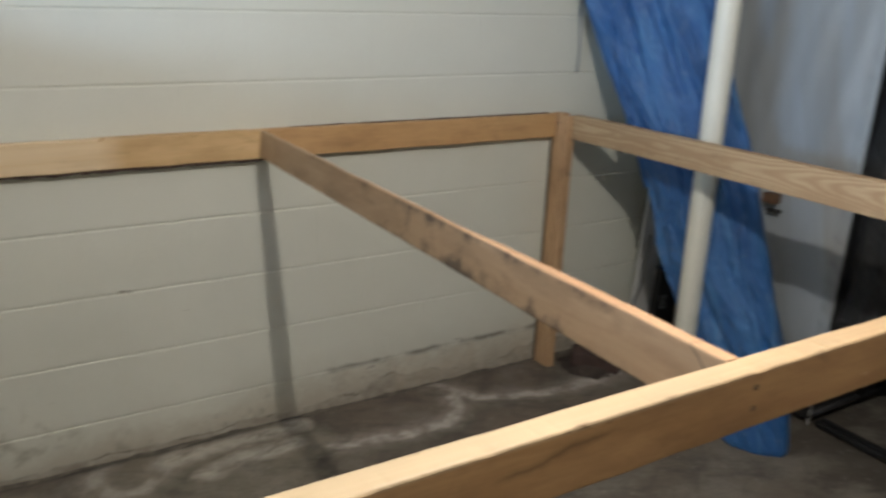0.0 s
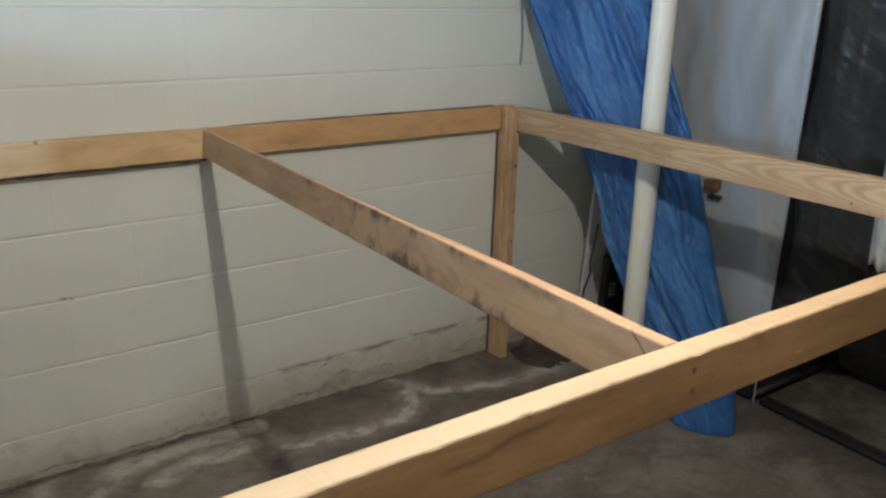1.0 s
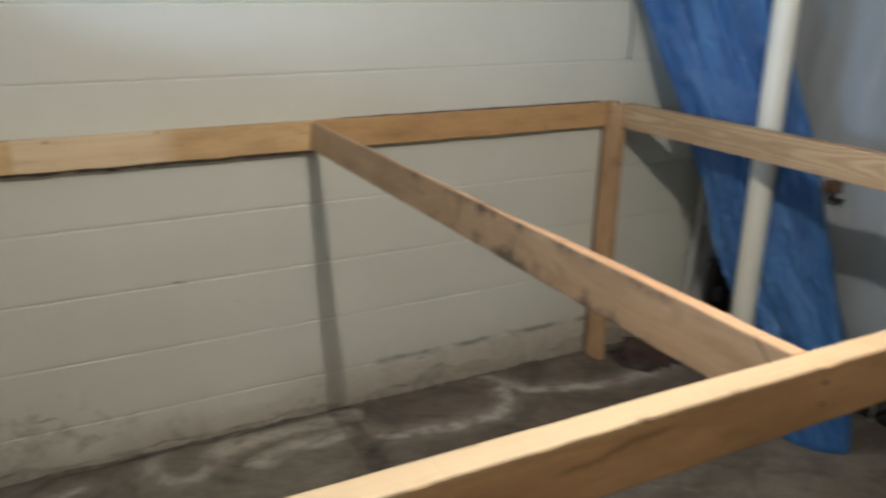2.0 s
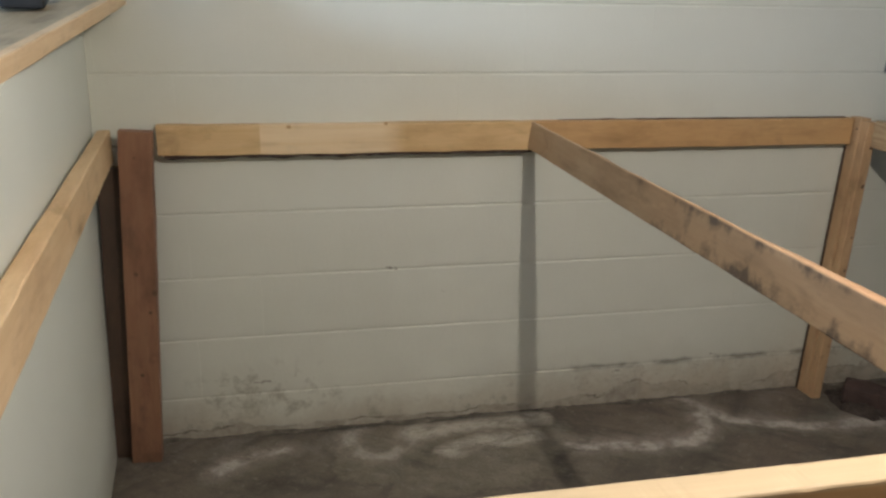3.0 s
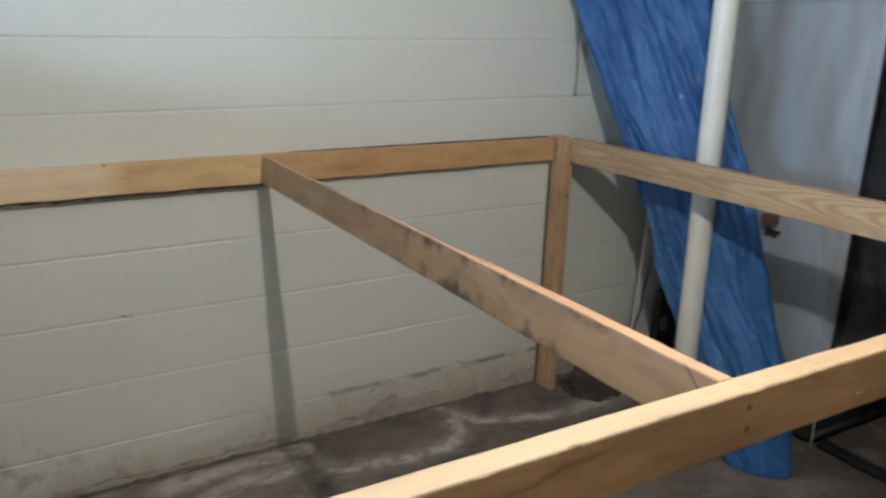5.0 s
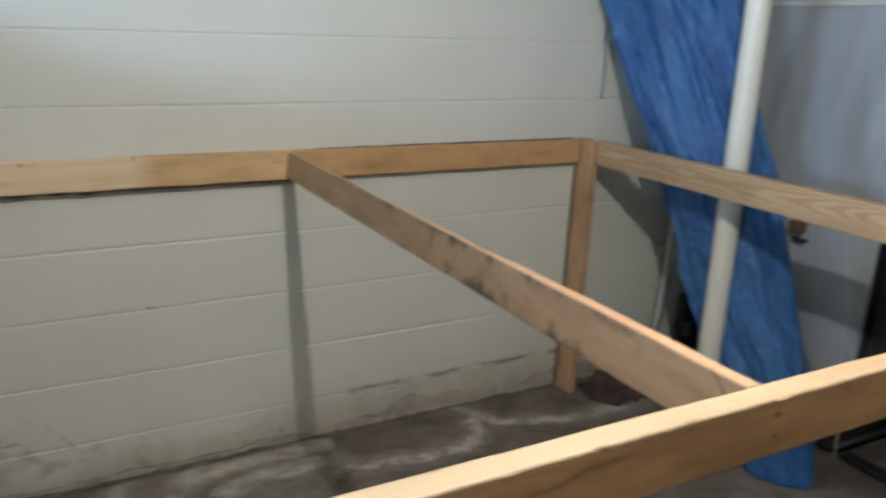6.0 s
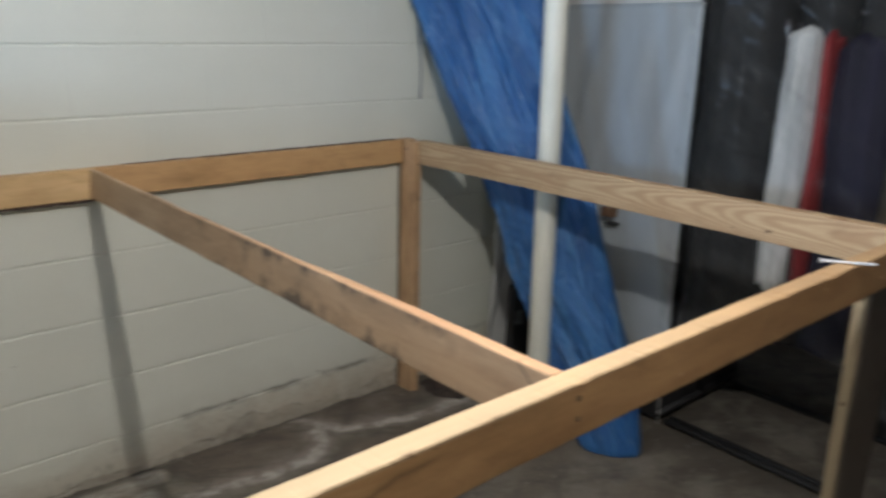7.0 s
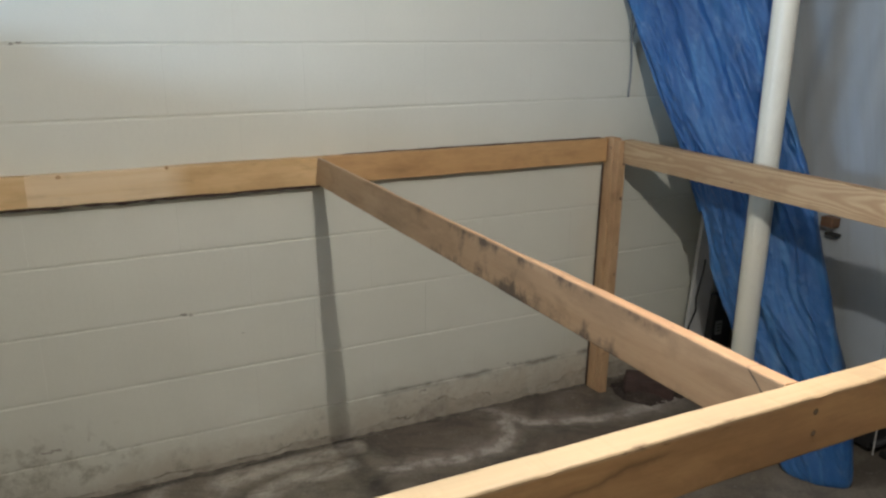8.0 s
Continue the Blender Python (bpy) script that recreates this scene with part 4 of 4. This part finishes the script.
def tarp_mesh():
    """A gathered sheet that hangs from the ceiling and ends in a rounded bundle on the floor."""
    # height, left edge x y, far edge x y, depth
    rows = [(0.0, 2.580, -0.800, 2.70, -0.980, 0.050), (0.2, 2.585, -0.69, 2.70, -0.945, 0.054), (0.4, 2.575, -0.545, 2.69, -0.880, 0.056), (0.6, 2.555, -0.43, 2.68, -0.808, 0.056),
            (0.8, 2.525, -0.385, 2.67, -0.740, 0.048), (1.0, 2.485, -0.315, 2.668, -0.665, 0.036), (1.2, 2.456, -0.21, 2.66, -0.575, 0.030), (1.4, 2.425, -0.112, 2.66, -0.50, 0.030), (1.52, 2.40, -0.06, 2.66, -0.47, 0.030), (1.8, 2.375, -0.045, 2.66, -0.41, 0.030), (CEIL, 2.33, -0.045, 2.66, -0.34, 0.030)]
    bm = bmesh.new()
    n, levels = 220, 300
    rings = []
    for j in range(levels + 1):
        z = CEIL * (j / levels) ** 1.15
        lx, ly, rx, ry, depth = lerp_rows(rows, z)
        a, b = Vector((lx, ly, 0)), Vector((rx, ry, 0))
        mid, half = (a + b) / 2, (b - a) / 2
        out = Vector((half.y, -half.x, 0)).normalized()
        if out.x > 0:
            out = -out
        squeeze = 1.0 - 0.14 * math.exp(-z / 0.012)
        ring = []
        for k in range(n):
            ang = 2 * math.pi * k / n
            c, sn = math.cos(ang), math.sin(ang)
            u = c
            # the folds run along the hanging edge
            w = (1 + u) * half.length
            ridge = 1 - 2.2 * abs(noise.noise(Vector((w * 8.0 + z * 0.5, z * 0.8, 1.0))))
            ridge2 = 1 - 2.4 * abs(noise.noise(Vector((w * 19.0 - z * 0.8, z * 1.5, 6.0))))
            ridge3 = 1 - 2.4 * abs(noise.noise(Vector((w * 34.0 + z * 5.0, z * 7.0, 11.0))))
            fold = 0.030 * ridge + 0.010 * ridge2 + 0.007 * ridge3
            fold += 0.014 * noise.noise(Vector((w * 5.0, z * 2.0, 3.0 + 0.3 * sn)))
            fold += 0.006 * abs(noise.noise(Vector((w * 44.0, z * 30.0, 5.0)))) + 0.003 * noise.noise(Vector((w * 80.0, z * 60.0, 8.0)))
            fold -= 0.022
            fold *= min(1.0, 0.25 + z / 0.5)
            e = 0.7
            side = math.copysign(abs(sn) ** e, sn) * depth
            p = mid + half * c * squeeze * (1 + 0.04 * noise.noise(Vector((z * 5, c * 2, 0)))) + out * (side * squeeze + fold * (1 if sn > -0.2 else -0.6))
            ring.append(bm.verts.new((p.x, p.y, z)))
        rings.append(ring)
    for p, q in zip(rings, rings[1:]):
        for k in range(n):
            bm.faces.new((p[k], p[(k + 1) % n], q[(k + 1) % n], q[k]))
    bm.faces.new(rings[0][::-1])
    bmesh.ops.recalc_face_normals(bm, faces=bm.faces)
    return bm


tarp = empty("tarp", (2.63, -0.92, 0), "crumpled blue polyethylene tarp bundled and hanging to the floor", "tarp")
tarp_sheet = part("sheet", tarp_mesh(), TARP, tarp, smooth=True)
hem = part("hem", tube([(2.520, -0.380, 0.8), (2.482, -0.312, 1.0), (2.450, -0.205, 1.2), (2.420, -0.108, 1.4), (2.396, -0.058, 1.52), (2.370, -0.046, 1.8), (2.325, -0.046, CEIL)], 0.007, 10), TARP, tarp, "stitched double hem", True)
for ob in (tarp_sheet, hem):
    ob.matrix_parent_inverse = Matrix.Translation(tarp.location).inverted()

# two thin grey cords that hang from the tarp's edge in front of the wall
strap = empty("cord", (2.45, -0.03, 1.168), "thin grey cords hanging from the edge of the tarp", "cord")
for low, bend, top in ((1.168, 0.004, (2.418, -0.066)), (1.300, -0.006, (2.424, -0.070))):
    line = []
    for i in range(13):
        f = i / 12
        line.append((2.463 + 0.005 * (low > 1.2) + (top[0] - 2.463) * f ** 4 + bend * math.sin(f * 5), -0.016 + (top[1] + 0.016) * f ** 4, low + (1.47 - low) * f))
    under(strap, part("strand", tube(line, 0.0034, 8), GREY_STRAP, strap, smooth=True))

# ---- covered shelf ----
FX = 2.912
shelf_unit = empty("covered_shelf", (3.2, -0.6, 0), "tall dark shelf unit covered with a white plastic sheet", "shelf")


def rippled_panel(x, y0, y1, z0, z1, thick):
    bm = bmesh.new()
    ny, nz = 40, 60
    front, back = [], []
    for j in range(nz + 1):
        z = z0 + (z1 - z0) * j / nz
        f, g = [], []
        for i in range(ny + 1):
            y = y0 - 0.012 * j / nz * (1 - i / ny) + (y1 - y0) * i / ny
            edge = min(1.0, 10 * min(i / ny, 1 - i / ny, j / nz, 1 - j / nz))
            q = y + 0.22 * z
            d = edge * (0.022 * noise.noise(Vector((q * 6, z * 0.8, 0))) + 0.010 * noise.noise(Vector((q * 15, z * 1.2, 4))) - 0.004)
            f.append(bm.verts.new((x + d, y, z)))
            g.append(bm.verts.new((x + thick, y, z)))
        front.append(f)
        back.append(g)
    for j in range(nz):
        for i in range(ny):
            bm.faces.new((front[j][i], front[j][i + 1], front[j + 1][i + 1], front[j + 1][i]))
    for f, g in ((front[0], back[0]), (front[-1], back[-1]), ([r[0] for r in front], [r[0] for r in back]), ([r[-1] for r in front], [r[-1] for r in back])):
        for i in range(len(f) - 1):
            bm.faces.new((f[i], f[i + 1], g[i + 1], g[i]))
    bmesh.ops.recalc_face_normals(bm, faces=bm.faces)
    return bm


TOPZ = 1.53
under(shelf_unit, part("body", box((0.58, 0.625, TOPZ - 0.03), (FX + 0.30, -0.556, TOPZ / 2), 0.012), BLACK_TUBE, shelf_unit, "dark metal body"))
under(shelf_unit, part("cover_sheet", rippled_panel(FX, -0.8965, -0.24, 0.2, TOPZ - 0.012, 0.008), ENAMEL, shelf_unit, "creased white plastic sheet", True))
under(shelf_unit, part("edge_strip", box((0.005, 0.003, 0.12), (FX + 0.012, -0.884, 0.065), 0.0005), WHITE_BOARD, shelf_unit, "thin white edge strip"))
rim_bm = box((0.60, 0.655, 0.022), (FX + 0.305, -0.571, TOPZ - 0.004), 0.006)
for v in rim_bm.verts:
    if v.co.x > FX + 0.3 and v.co.y < -0.6:
        v.co.y += 0.27
under(shelf_unit, part("top_rim", rim_bm, WHITE_BOARD, shelf_unit))
handle = under(shelf_unit, part("handle", box((0.040, 0.050, 0.036), (FX - 0.024, -0.616, 0.779), 0.006), timber("brown_block", (0.16, 0.088, 0.048), (0.11, 0.056, 0.030), (0.06, 0.03, 0.02)), shelf_unit, "brown wooden block handle"))
under(shelf_unit, part("catch", box((0.026, 0.05, 0.010), (FX - 0.020, -0.629, 0.736), 0.003), BLACK_TUBE, shelf_unit, "dark metal catch"))


# ---- things on the shelf ----
def bundle(name, at, size, material, label, category, seed):
    bm = bmesh.new()
    bmesh.ops.create_icosphere(bm, subdivisions=4, radius=1)
    for v in bm.verts:
        p = v.co.copy()
        d = 1 + 0.22 * noise.noise(p * 1.6 + Vector((seed, 0, 0))) + 0.1 * noise.noise(p * 4.2 + Vector((0, seed, 0))) + 0.03 * noise.noise(p * 10)
        v.co = Vector((p.x * size[0] * d, p.y * size[1] * d, max(p.z * size[2] * d, -size[2] * 0.72)))
    lowest = min(v.co.z for v in bm.verts)
    bmesh.ops.translate(bm, vec=(at[0], at[1], at[2] - lowest), verts=bm.verts)
    return tagged(part(name, bm, material, smooth=True), label, category)


bundle("cloth_bundle", (FX + 0.12, -0.70, TOPZ + 0.008), (0.13, 0.13, 0.1), CREAM_CLOTH, "cream cloth bundle lying on the covered shelf", "cloth", 2.0)
bundle("folded_cloth", (FX + 0.17, -0.83, TOPZ + 0.004), (0.16, 0.085, 0.07), MAROON_CLOTH, "dull maroon cloth heaped on the covered shelf", "cloth", 6.0)
tagged(part("storage_box", box((0.3, 0.2, 0.2), (FX + 0.25, -0.42, TOPZ + 0.107), 0.006), GREEN_BOX), "dark green box standing on the covered shelf", "box")


# ---- garment rack ----
RY0, RY1 = -0.90, -2.3
rack = empty("garment_rack", (3.25, -1.6, 0), "black steel clothes rack on long floor rails", "garment rack")
for x in (2.945, 2.978, 3.44):
    under(rack, part("floor_rail", tube([(x, RY0, 0.016), (x, (RY0 + RY1) / 2, 0.016), (x, RY1, 0.016)], 0.012, 16), BLACK_TUBE, rack, smooth=True))
for y in (RY0 + 0.02, RY1 - 0.02):
    under(rack, part("end_bar", tube([(2.93, y, 0.042), (3.46, y, 0.042)], 0.012, 16), BLACK_TUBE, rack, smooth=True))
    under(rack, part("upright", tube([(3.22, y, 0.04), (3.22, y, 1.84)], 0.015, 16), BLACK_TUBE, rack, smooth=True))
under(rack, part("top_bar", tube([(3.22, RY0, 1.84), (3.22, RY1, 1.84)], 0.015, 16), BLACK_TUBE, rack, smooth=True))


def garment(name, x, y0, y1, z0, z1, depth, material, label, seed, ragged=0.02, pleat=0.006):
    """A hanging garment: a closed, folded sleeve of cloth with a narrow shoulder."""
    bm = bmesh.new()
    n, levels = 72, 48
    rings = []
    ym, half = (y0 + y1) / 2, abs(y1 - y0) / 2
    for j in range(levels + 1):
        f = j / levels
        ring = []
        for k in range(n):
            a = 2 * math.pi * k / n
            c, sn = math.cos(a), math.sin(a)
            low = z0 + ragged * noise.noise(Vector((c * 4 + seed, sn, 0))) * 2
            shoulder = 1.0 if f < 0.96 else math.sqrt(max(0.25, 1 - ((f - 0.96) / 0.04) ** 2 * 0.75))
            peak = z1 + 0.03 * noise.noise(Vector((c * 2.6 + seed * 3, 0.5, sn)))
            z = low + (peak - low) * f
            width = half * shoulder * (1 + 0.28 * noise.noise(Vector((z * 2.6, seed, 0 if c > 0 else 5))) + 0.06 * noise.noise(Vector((z * 14, seed, 1 if c > 0 else 6))))
            drift = 0.02 * noise.noise(Vector((z * 1.8, seed * 2, 1)))
            fold = (pleat * math.sin(c * half * 110 + seed + 2.2 * noise.noise(Vector((c * 2, z * 1.6, seed)))) + 0.03 * noise.noise(Vector((c * half * 20, z * 3, seed + 3)))) / depth
            ring.append(bm.verts.new((x - math.copysign(abs(sn) ** 0.5, sn) * depth * shoulder * (1 + 0.6 * fold), ym + c * width + drift, z)))
        rings.append(ring)
    for p, q in zip(rings, rings[1:]):
        for k in range(n):
            bm.faces.new((p[k], p[(k + 1) % n], q[(k + 1) % n], q[k]))
    bm.faces.new(rings[0][::-1])
    bm.faces.new(rings[-1])
    bmesh.ops.recalc_face_normals(bm, faces=bm.faces)
    ob = tagged(part(name, bm, material, smooth=True), label, "garment", "clothes on the rack")
    hook = part("hanger_hook", tube([(x, ym, z1 - 0.02), (x, ym, 1.8), (3.2, ym, 1.862), (3.235, ym, 1.858)], 0.002, 8), STEEL, ob)
    return ob


for y0, y1, x, seed in ((-0.872, -1.17, 3.125, 1.0), (-1.12, -1.34, 3.24, 8.0), (-1.32, -1.52, 3.24, 13.0), (-1.62, -1.8, 3.2, 15.0), (-1.8, -2.0, 3.2, 17.0)):
    garment("black_coat", x, y0, y1, 0.42, 1.76, 0.22, BLACK_CLOTH, "long black coat wrapped in clear film on the rack", seed, 0.012, 0.001)
garment("white_shirt", 3.14, -1.130, -1.268, 0.63, 1.455, 0.17, WHITE_CLOTH, "white shirt hanging in clear film", 2.0, 0.03)
garment("red_shirt", 3.165, -1.256, -1.312, 0.60, 1.44, 0.18, RED_CLOTH, "red shirt hanging in clear film", 3.0)
garment("navy_jacket", 3.155, -1.292, -1.50, 0.45, 1.43, 0.19, NAVY_CLOTH, "dark navy jacket hanging in clear film", 5.0)
garment("tan_jacket", 3.17, -1.475, -1.63, 0.5, 1.42, 0.19, TAN_CLOTH, "tan brown jacket hanging in clear film", 6.0)

# ---- clear film over the clothes ----
film_bm = bmesh.new()
ny, nz = 60, 60
grid = []
for j in range(nz + 1):
    z = 0.36 + 1.43 * j / nz
    line_of = []
    for i in range(ny + 1):
        y = -0.885 - 1.05 * i / ny
        # creases fan out from the hanger points at the top
        fan = math.atan2(1.95 - z, y + 1.02)
        d = 0.012 * noise.noise(Vector((y * 4, z * 2, 0))) + 0.010 * noise.noise(Vector((fan * 7, z * 0.8, 3)))
        line_of.append(film_bm.verts.new((2.884 + d - 0.012, y, z)))
    grid.append(line_of)
for j in range(nz):
    for i in range(ny):
        film_bm.faces.new((grid[j][i], grid[j][i + 1], grid[j + 1][i + 1], grid[j + 1][i]))
film = part("plastic_cover", film_bm, FILM, smooth=True)
film.visible_shadow = False
tagged(film, "thin clear plastic film hung over the clothes rack", "plastic cover")

crinkle = Nodes("crinkled_film")
crinkle_clear = crinkle.tree.nodes.new("ShaderNodeBsdfTransparent")
crinkle_shine = crinkle.node("ShaderNodeBsdfGlossy", Color=(0.95, 0.96, 1.0, 1), Roughness=0.22)
crinkle_mix = crinkle.node("ShaderNodeMixShader", **{"0": 0.22, "1": crinkle_clear.outputs[0], "2": crinkle_shine.outputs[0]})
crinkle.tree.links.new(crinkle_mix.outputs[0], crinkle.tree.nodes["Material Output"].inputs[0])
# gathered folds of the film that catch the lamp: along the rack, height, width, length
FOLDS = [(-1.225, 1.427, 0.014, 0.075), (-1.262, 1.44, 0.012, 0.03), (-1.428, 1.479, 0.03, 0.012), (-1.38, 1.008, 0.02, 0.03), (-1.642, 1.026, 0.014, 0.03), (-1.705, 0.483, 0.02, 0.03)]
for k, (y, z, wide, high) in enumerate(FOLDS):
    bm = bmesh.new()
    cols = []
    for i in range(9):
        u = i / 8 - 0.5
        col_of = []
        for j in range(13):
            v = j / 12 - 0.5
            taper = math.cos(v * 2.6)
            bulge = 0.010 * math.cos(u * 3.0) * taper + 0.006 * noise.noise(Vector((u * 3.5 + k * 4, v * 6, k)))
            col_of.append(bm.verts.new((2.862 - bulge, y + u * wide * taper + 0.012 * v, z + v * high)))
        cols.append(col_of)
    for p, q in zip(cols, cols[1:]):
        for j in range(12):
            bm.faces.new((p[j], q[j], q[j + 1], p[j + 1]))
    fold = part("film_fold", bm, crinkle.mat, film, "gathered shiny fold", smooth=True)

# ---- small things by the back corner ----
brick_bm = box((0.19, 0.09, 0.085), (0, 0, 0.0425), 0.008)
bmesh.ops.subdivide_edges(brick_bm, edges=brick_bm.edges[:], cuts=4, use_grid_fill=True)
for v in brick_bm.verts:
    lift = min(1.0, v.co.z / 0.02)
    v.co += lift * 0.010 * noise.noise_vector(v.co * 22) + lift * 0.004 * noise.noise_vector(v.co * 60)
    v.co.z -= 0.022 * max(0.0, v.co.x / 0.095) * lift
brick = part("loose_brick", brick_bm, BRICK_RED)
brick.matrix_world = pose(2.545, -0.175, -0.008, 3, -3, -38)
# dark dirt and crumbs heaped round the brick
heap_bm = bmesh.new()
cells = 46
heap_rows = []
for i in range(cells + 1):
    line_of = []
    for j in range(cells + 1):
        x, y = 2.412 + 0.30 * i / cells, -0.012 - 0.26 * j / cells
        u, v = 2 * i / cells - 1, 2 * j / cells - 1
        edge = max(0.0, 1 - (u * u + v * v) * (0.8 + 1.1 * noise.noise(Vector((x * 9, y * 9, 2)))))
        hgt = edge * (0.022 + 0.022 * noise.noise(Vector((x * 22, y * 22, 0))) + 0.012 * noise.noise(Vector((x * 60, y * 60, 5))) + 0.007 * noise.noise(Vector((x * 140, y * 140, 9)))) - 0.003
        line_of.append(heap_bm.verts.new((x, y, hgt)))
    heap_rows.append(line_of)
for p, q in zip(heap_rows, heap_rows[1:]):
    for j in range(cells):
        heap_bm.faces.new((p[j], q[j], q[j + 1], p[j + 1]))
bmesh.ops.recalc_face_normals(heap_bm, faces=heap_bm.faces)
tagged(part("dirt_heap", heap_bm, DIRT), "dark brown dirt and mortar crumbs heaped on the floor", "dirt", kind="stuff")
tagged(brick, "broken dark red brick lying on the floor behind the post", "brick")

leaning = part("leaning_board", board(1.1, 0.1, 0.018, 21), WHITE_BOARD)
leaning.matrix_world = Matrix.Translation((2.86, -0.10, 0.55)) @ Euler((radians(-4), radians(-86), 0)).to_matrix().to_4x4()
tagged(leaning, "narrow white board leaning against the wall", "board")
case = empty("black_case", (2.875, -0.175, 0), "narrow black case standing beside the covered shelf", "case")
case_bm = box((0.12, 0.04, 0.38), (2.875, -0.175, 0.19), 0.012, 3)
for v in case_bm.verts:
    v.co.x += 0.07 * v.co.z
under(case, part("body", case_bm, BLACK_TUBE, case))
under(case, part("label_plate", box((0.034, 0.003, 0.06), (2.868, -0.1965, 0.235), 0.001), GREY_STRAP, case, "small grey label"))
for k, wide in enumerate((0.024, 0.018, 0.022)):
    under(case, part("label_bar", box((wide, 0.001, 0.006), (2.868, -0.1985, 0.25 - 0.014 * k), 0), BLACK_TUBE, case))
cord = part("cord", tube([(2.812, -0.142, 0.52), (2.806, -0.143, 0.47), (2.785, -0.140, 0.36), (2.790, -0.142, 0.31), (2.760, -0.141, 0.24), (2.745, -0.139, 0.12), (2.741, -0.140, 0.003)], 0.0035, 8), BLACK_TUBE, smooth=True)
tagged(cord, "thin black cord hanging beside the white board", "cord")

# ---- lamp over the frame ----
lamp = empty("ceiling_lamp", (LAMP[0], LAMP[1], CEIL), "bare round bulb in a white ceiling holder", "lamp")
bm = tube([(LAMP[0], LAMP[1], CEIL), (LAMP[0], LAMP[1], CEIL - 0.05), (LAMP[0], LAMP[1], CEIL - 0.10)], [0.055, 0.05, 0.022], 24)
under(lamp, part("holder", bm, PVC, lamp, smooth=True))
bm = bmesh.new()
bmesh.ops.create_uvsphere(bm, u_segments=24, v_segments=16, radius=0.032)
bmesh.ops.translate(bm, vec=LAMP, verts=bm.verts)
bulb = under(lamp, part("bulb", bm, GLOW, lamp, smooth=True))
bulb.visible_shadow = False

# ---- crumbled mortar along the foot of the wall ----
bm = bmesh.new()
n = 260
rows = []
for i in range(n + 1):
    x = 0.0 + 3.3 * i / n
    rag = noise.noise(Vector((x * 6, 1.0, 0))) + 0.6 * noise.noise(Vector((x * 23, 4.0, 0)))
    hgt = 0.003 + 0.020 * max(0.0, rag + 0.05)
    dep = 0.008 + 0.026 * max(0.0, noise.noise(Vector((x * 5, 8.0, 0))) + 0.5 * noise.noise(Vector((x * 19, 2.0, 0))) + 0.2)
    rows.append([bm.verts.new(q) for q in ((x, 0.004, hgt), (x, -dep * 0.45, hgt * 0.75 + 0.003 * noise.noise(Vector((x * 60, 0, 0)))), (x, -dep, -0.003))])
for p, q in zip(rows, rows[1:]):
    for k in range(2):
        bm.faces.new((p[k], q[k], q[k + 1], p[k + 1]))
bmesh.ops.recalc_face_normals(bm, faces=bm.faces)
tagged(part("wall_foot_mortar", bm, MOSSY), "crumbled stained mortar along the foot of the wall", "mortar", kind="structure")

# ---- chipped spots on the wall ----
for x, z, r, seed in ((0.826, 0.560, 0.016, 1), (0.99, 0.47, 0.006, 2), (1.993, 0.165, 0.013, 3), (0.46, 1.372, 0.012, 4), (0.40, 0.19, 0.02, 5), (1.62, 0.13, 0.017, 6)):
    bm = bmesh.new()
    dice = random.Random(seed)
    for k in range(5):
        flake = bmesh.new()
        bmesh.ops.create_icosphere(flake, subdivisions=2, radius=1)
        fx, fz, fr = dice.uniform(-1.1, 1.1) * r, dice.uniform(-0.25, 0.25) * r, r * dice.uniform(0.2, 0.5)
        for v in flake.verts:
            d = 1 + 1.1 * noise.noise(v.co * 2.1 + Vector((seed * 3 + k * 5, 0, 0)))
            v.co = Vector((fx + v.co.x * fr * 1.2 * d, v.co.y * 0.0012, fz + v.co.z * fr * 0.5 * d))
        merge(bm, flake)
    chip = part("chip", bm, CHIP, wall_north, smooth=True)
    chip.location = (x, 0.0004, z)

# ---- blocks of the wall ----
variants = []
for v in range(6):
    bm = box((0.40615, 0.012, COURSE - 0.0042), (0, 0, 0), 0)
    bmesh.ops.bevel(bm, geom=[e for e in bm.edges if abs(e.verts[0].co.x - e.verts[1].co.x) > 0.1], offset=0.0034, segments=2, affect="EDGES", profile=0.5)
    long_edges = [e for e in bm.edges if abs(e.verts[0].co.x - e.verts[1].co.x) > 0.1]
    bmesh.ops.subdivide_edges(bm, edges=long_edges, cuts=15)
    for vert in bm.verts:
        vert.co.y += 0.0010 * noise.noise(Vector((vert.co.x * 9 + v * 5, v, vert.co.z * 14))) * max(0.0, 1 - abs(vert.co.x) / 0.2)
        vert.co.z += 0.0016 * noise.noise(Vector((vert.co.x * 17 + v * 3, v + 9, vert.co.z * 30))) + 0.0008 * noise.noise(Vector((vert.co.x * 55 + v * 3, v + 4, vert.co.z * 30)))
    me = bpy.data.meshes.new("block")
    bm.to_mesh(me)
    bm.free()
    me.materials.append(BLOCK)
    variants.append(me)
rng = random.Random(4)
for row in range(-1, 11):
    zc = JOINT0 + (row + 0.5) * COURSE
    if zc > CEIL:
        break
    x = -1.822 + (0.2032 if row % 2 else 0.0)
    while x < 4.4:
        ob = new("block", variants[rng.randrange(6)])
        ob.parent = wall_north
        ob.location = (x + 0.2032, 0.006, zc)
        x += 0.4064
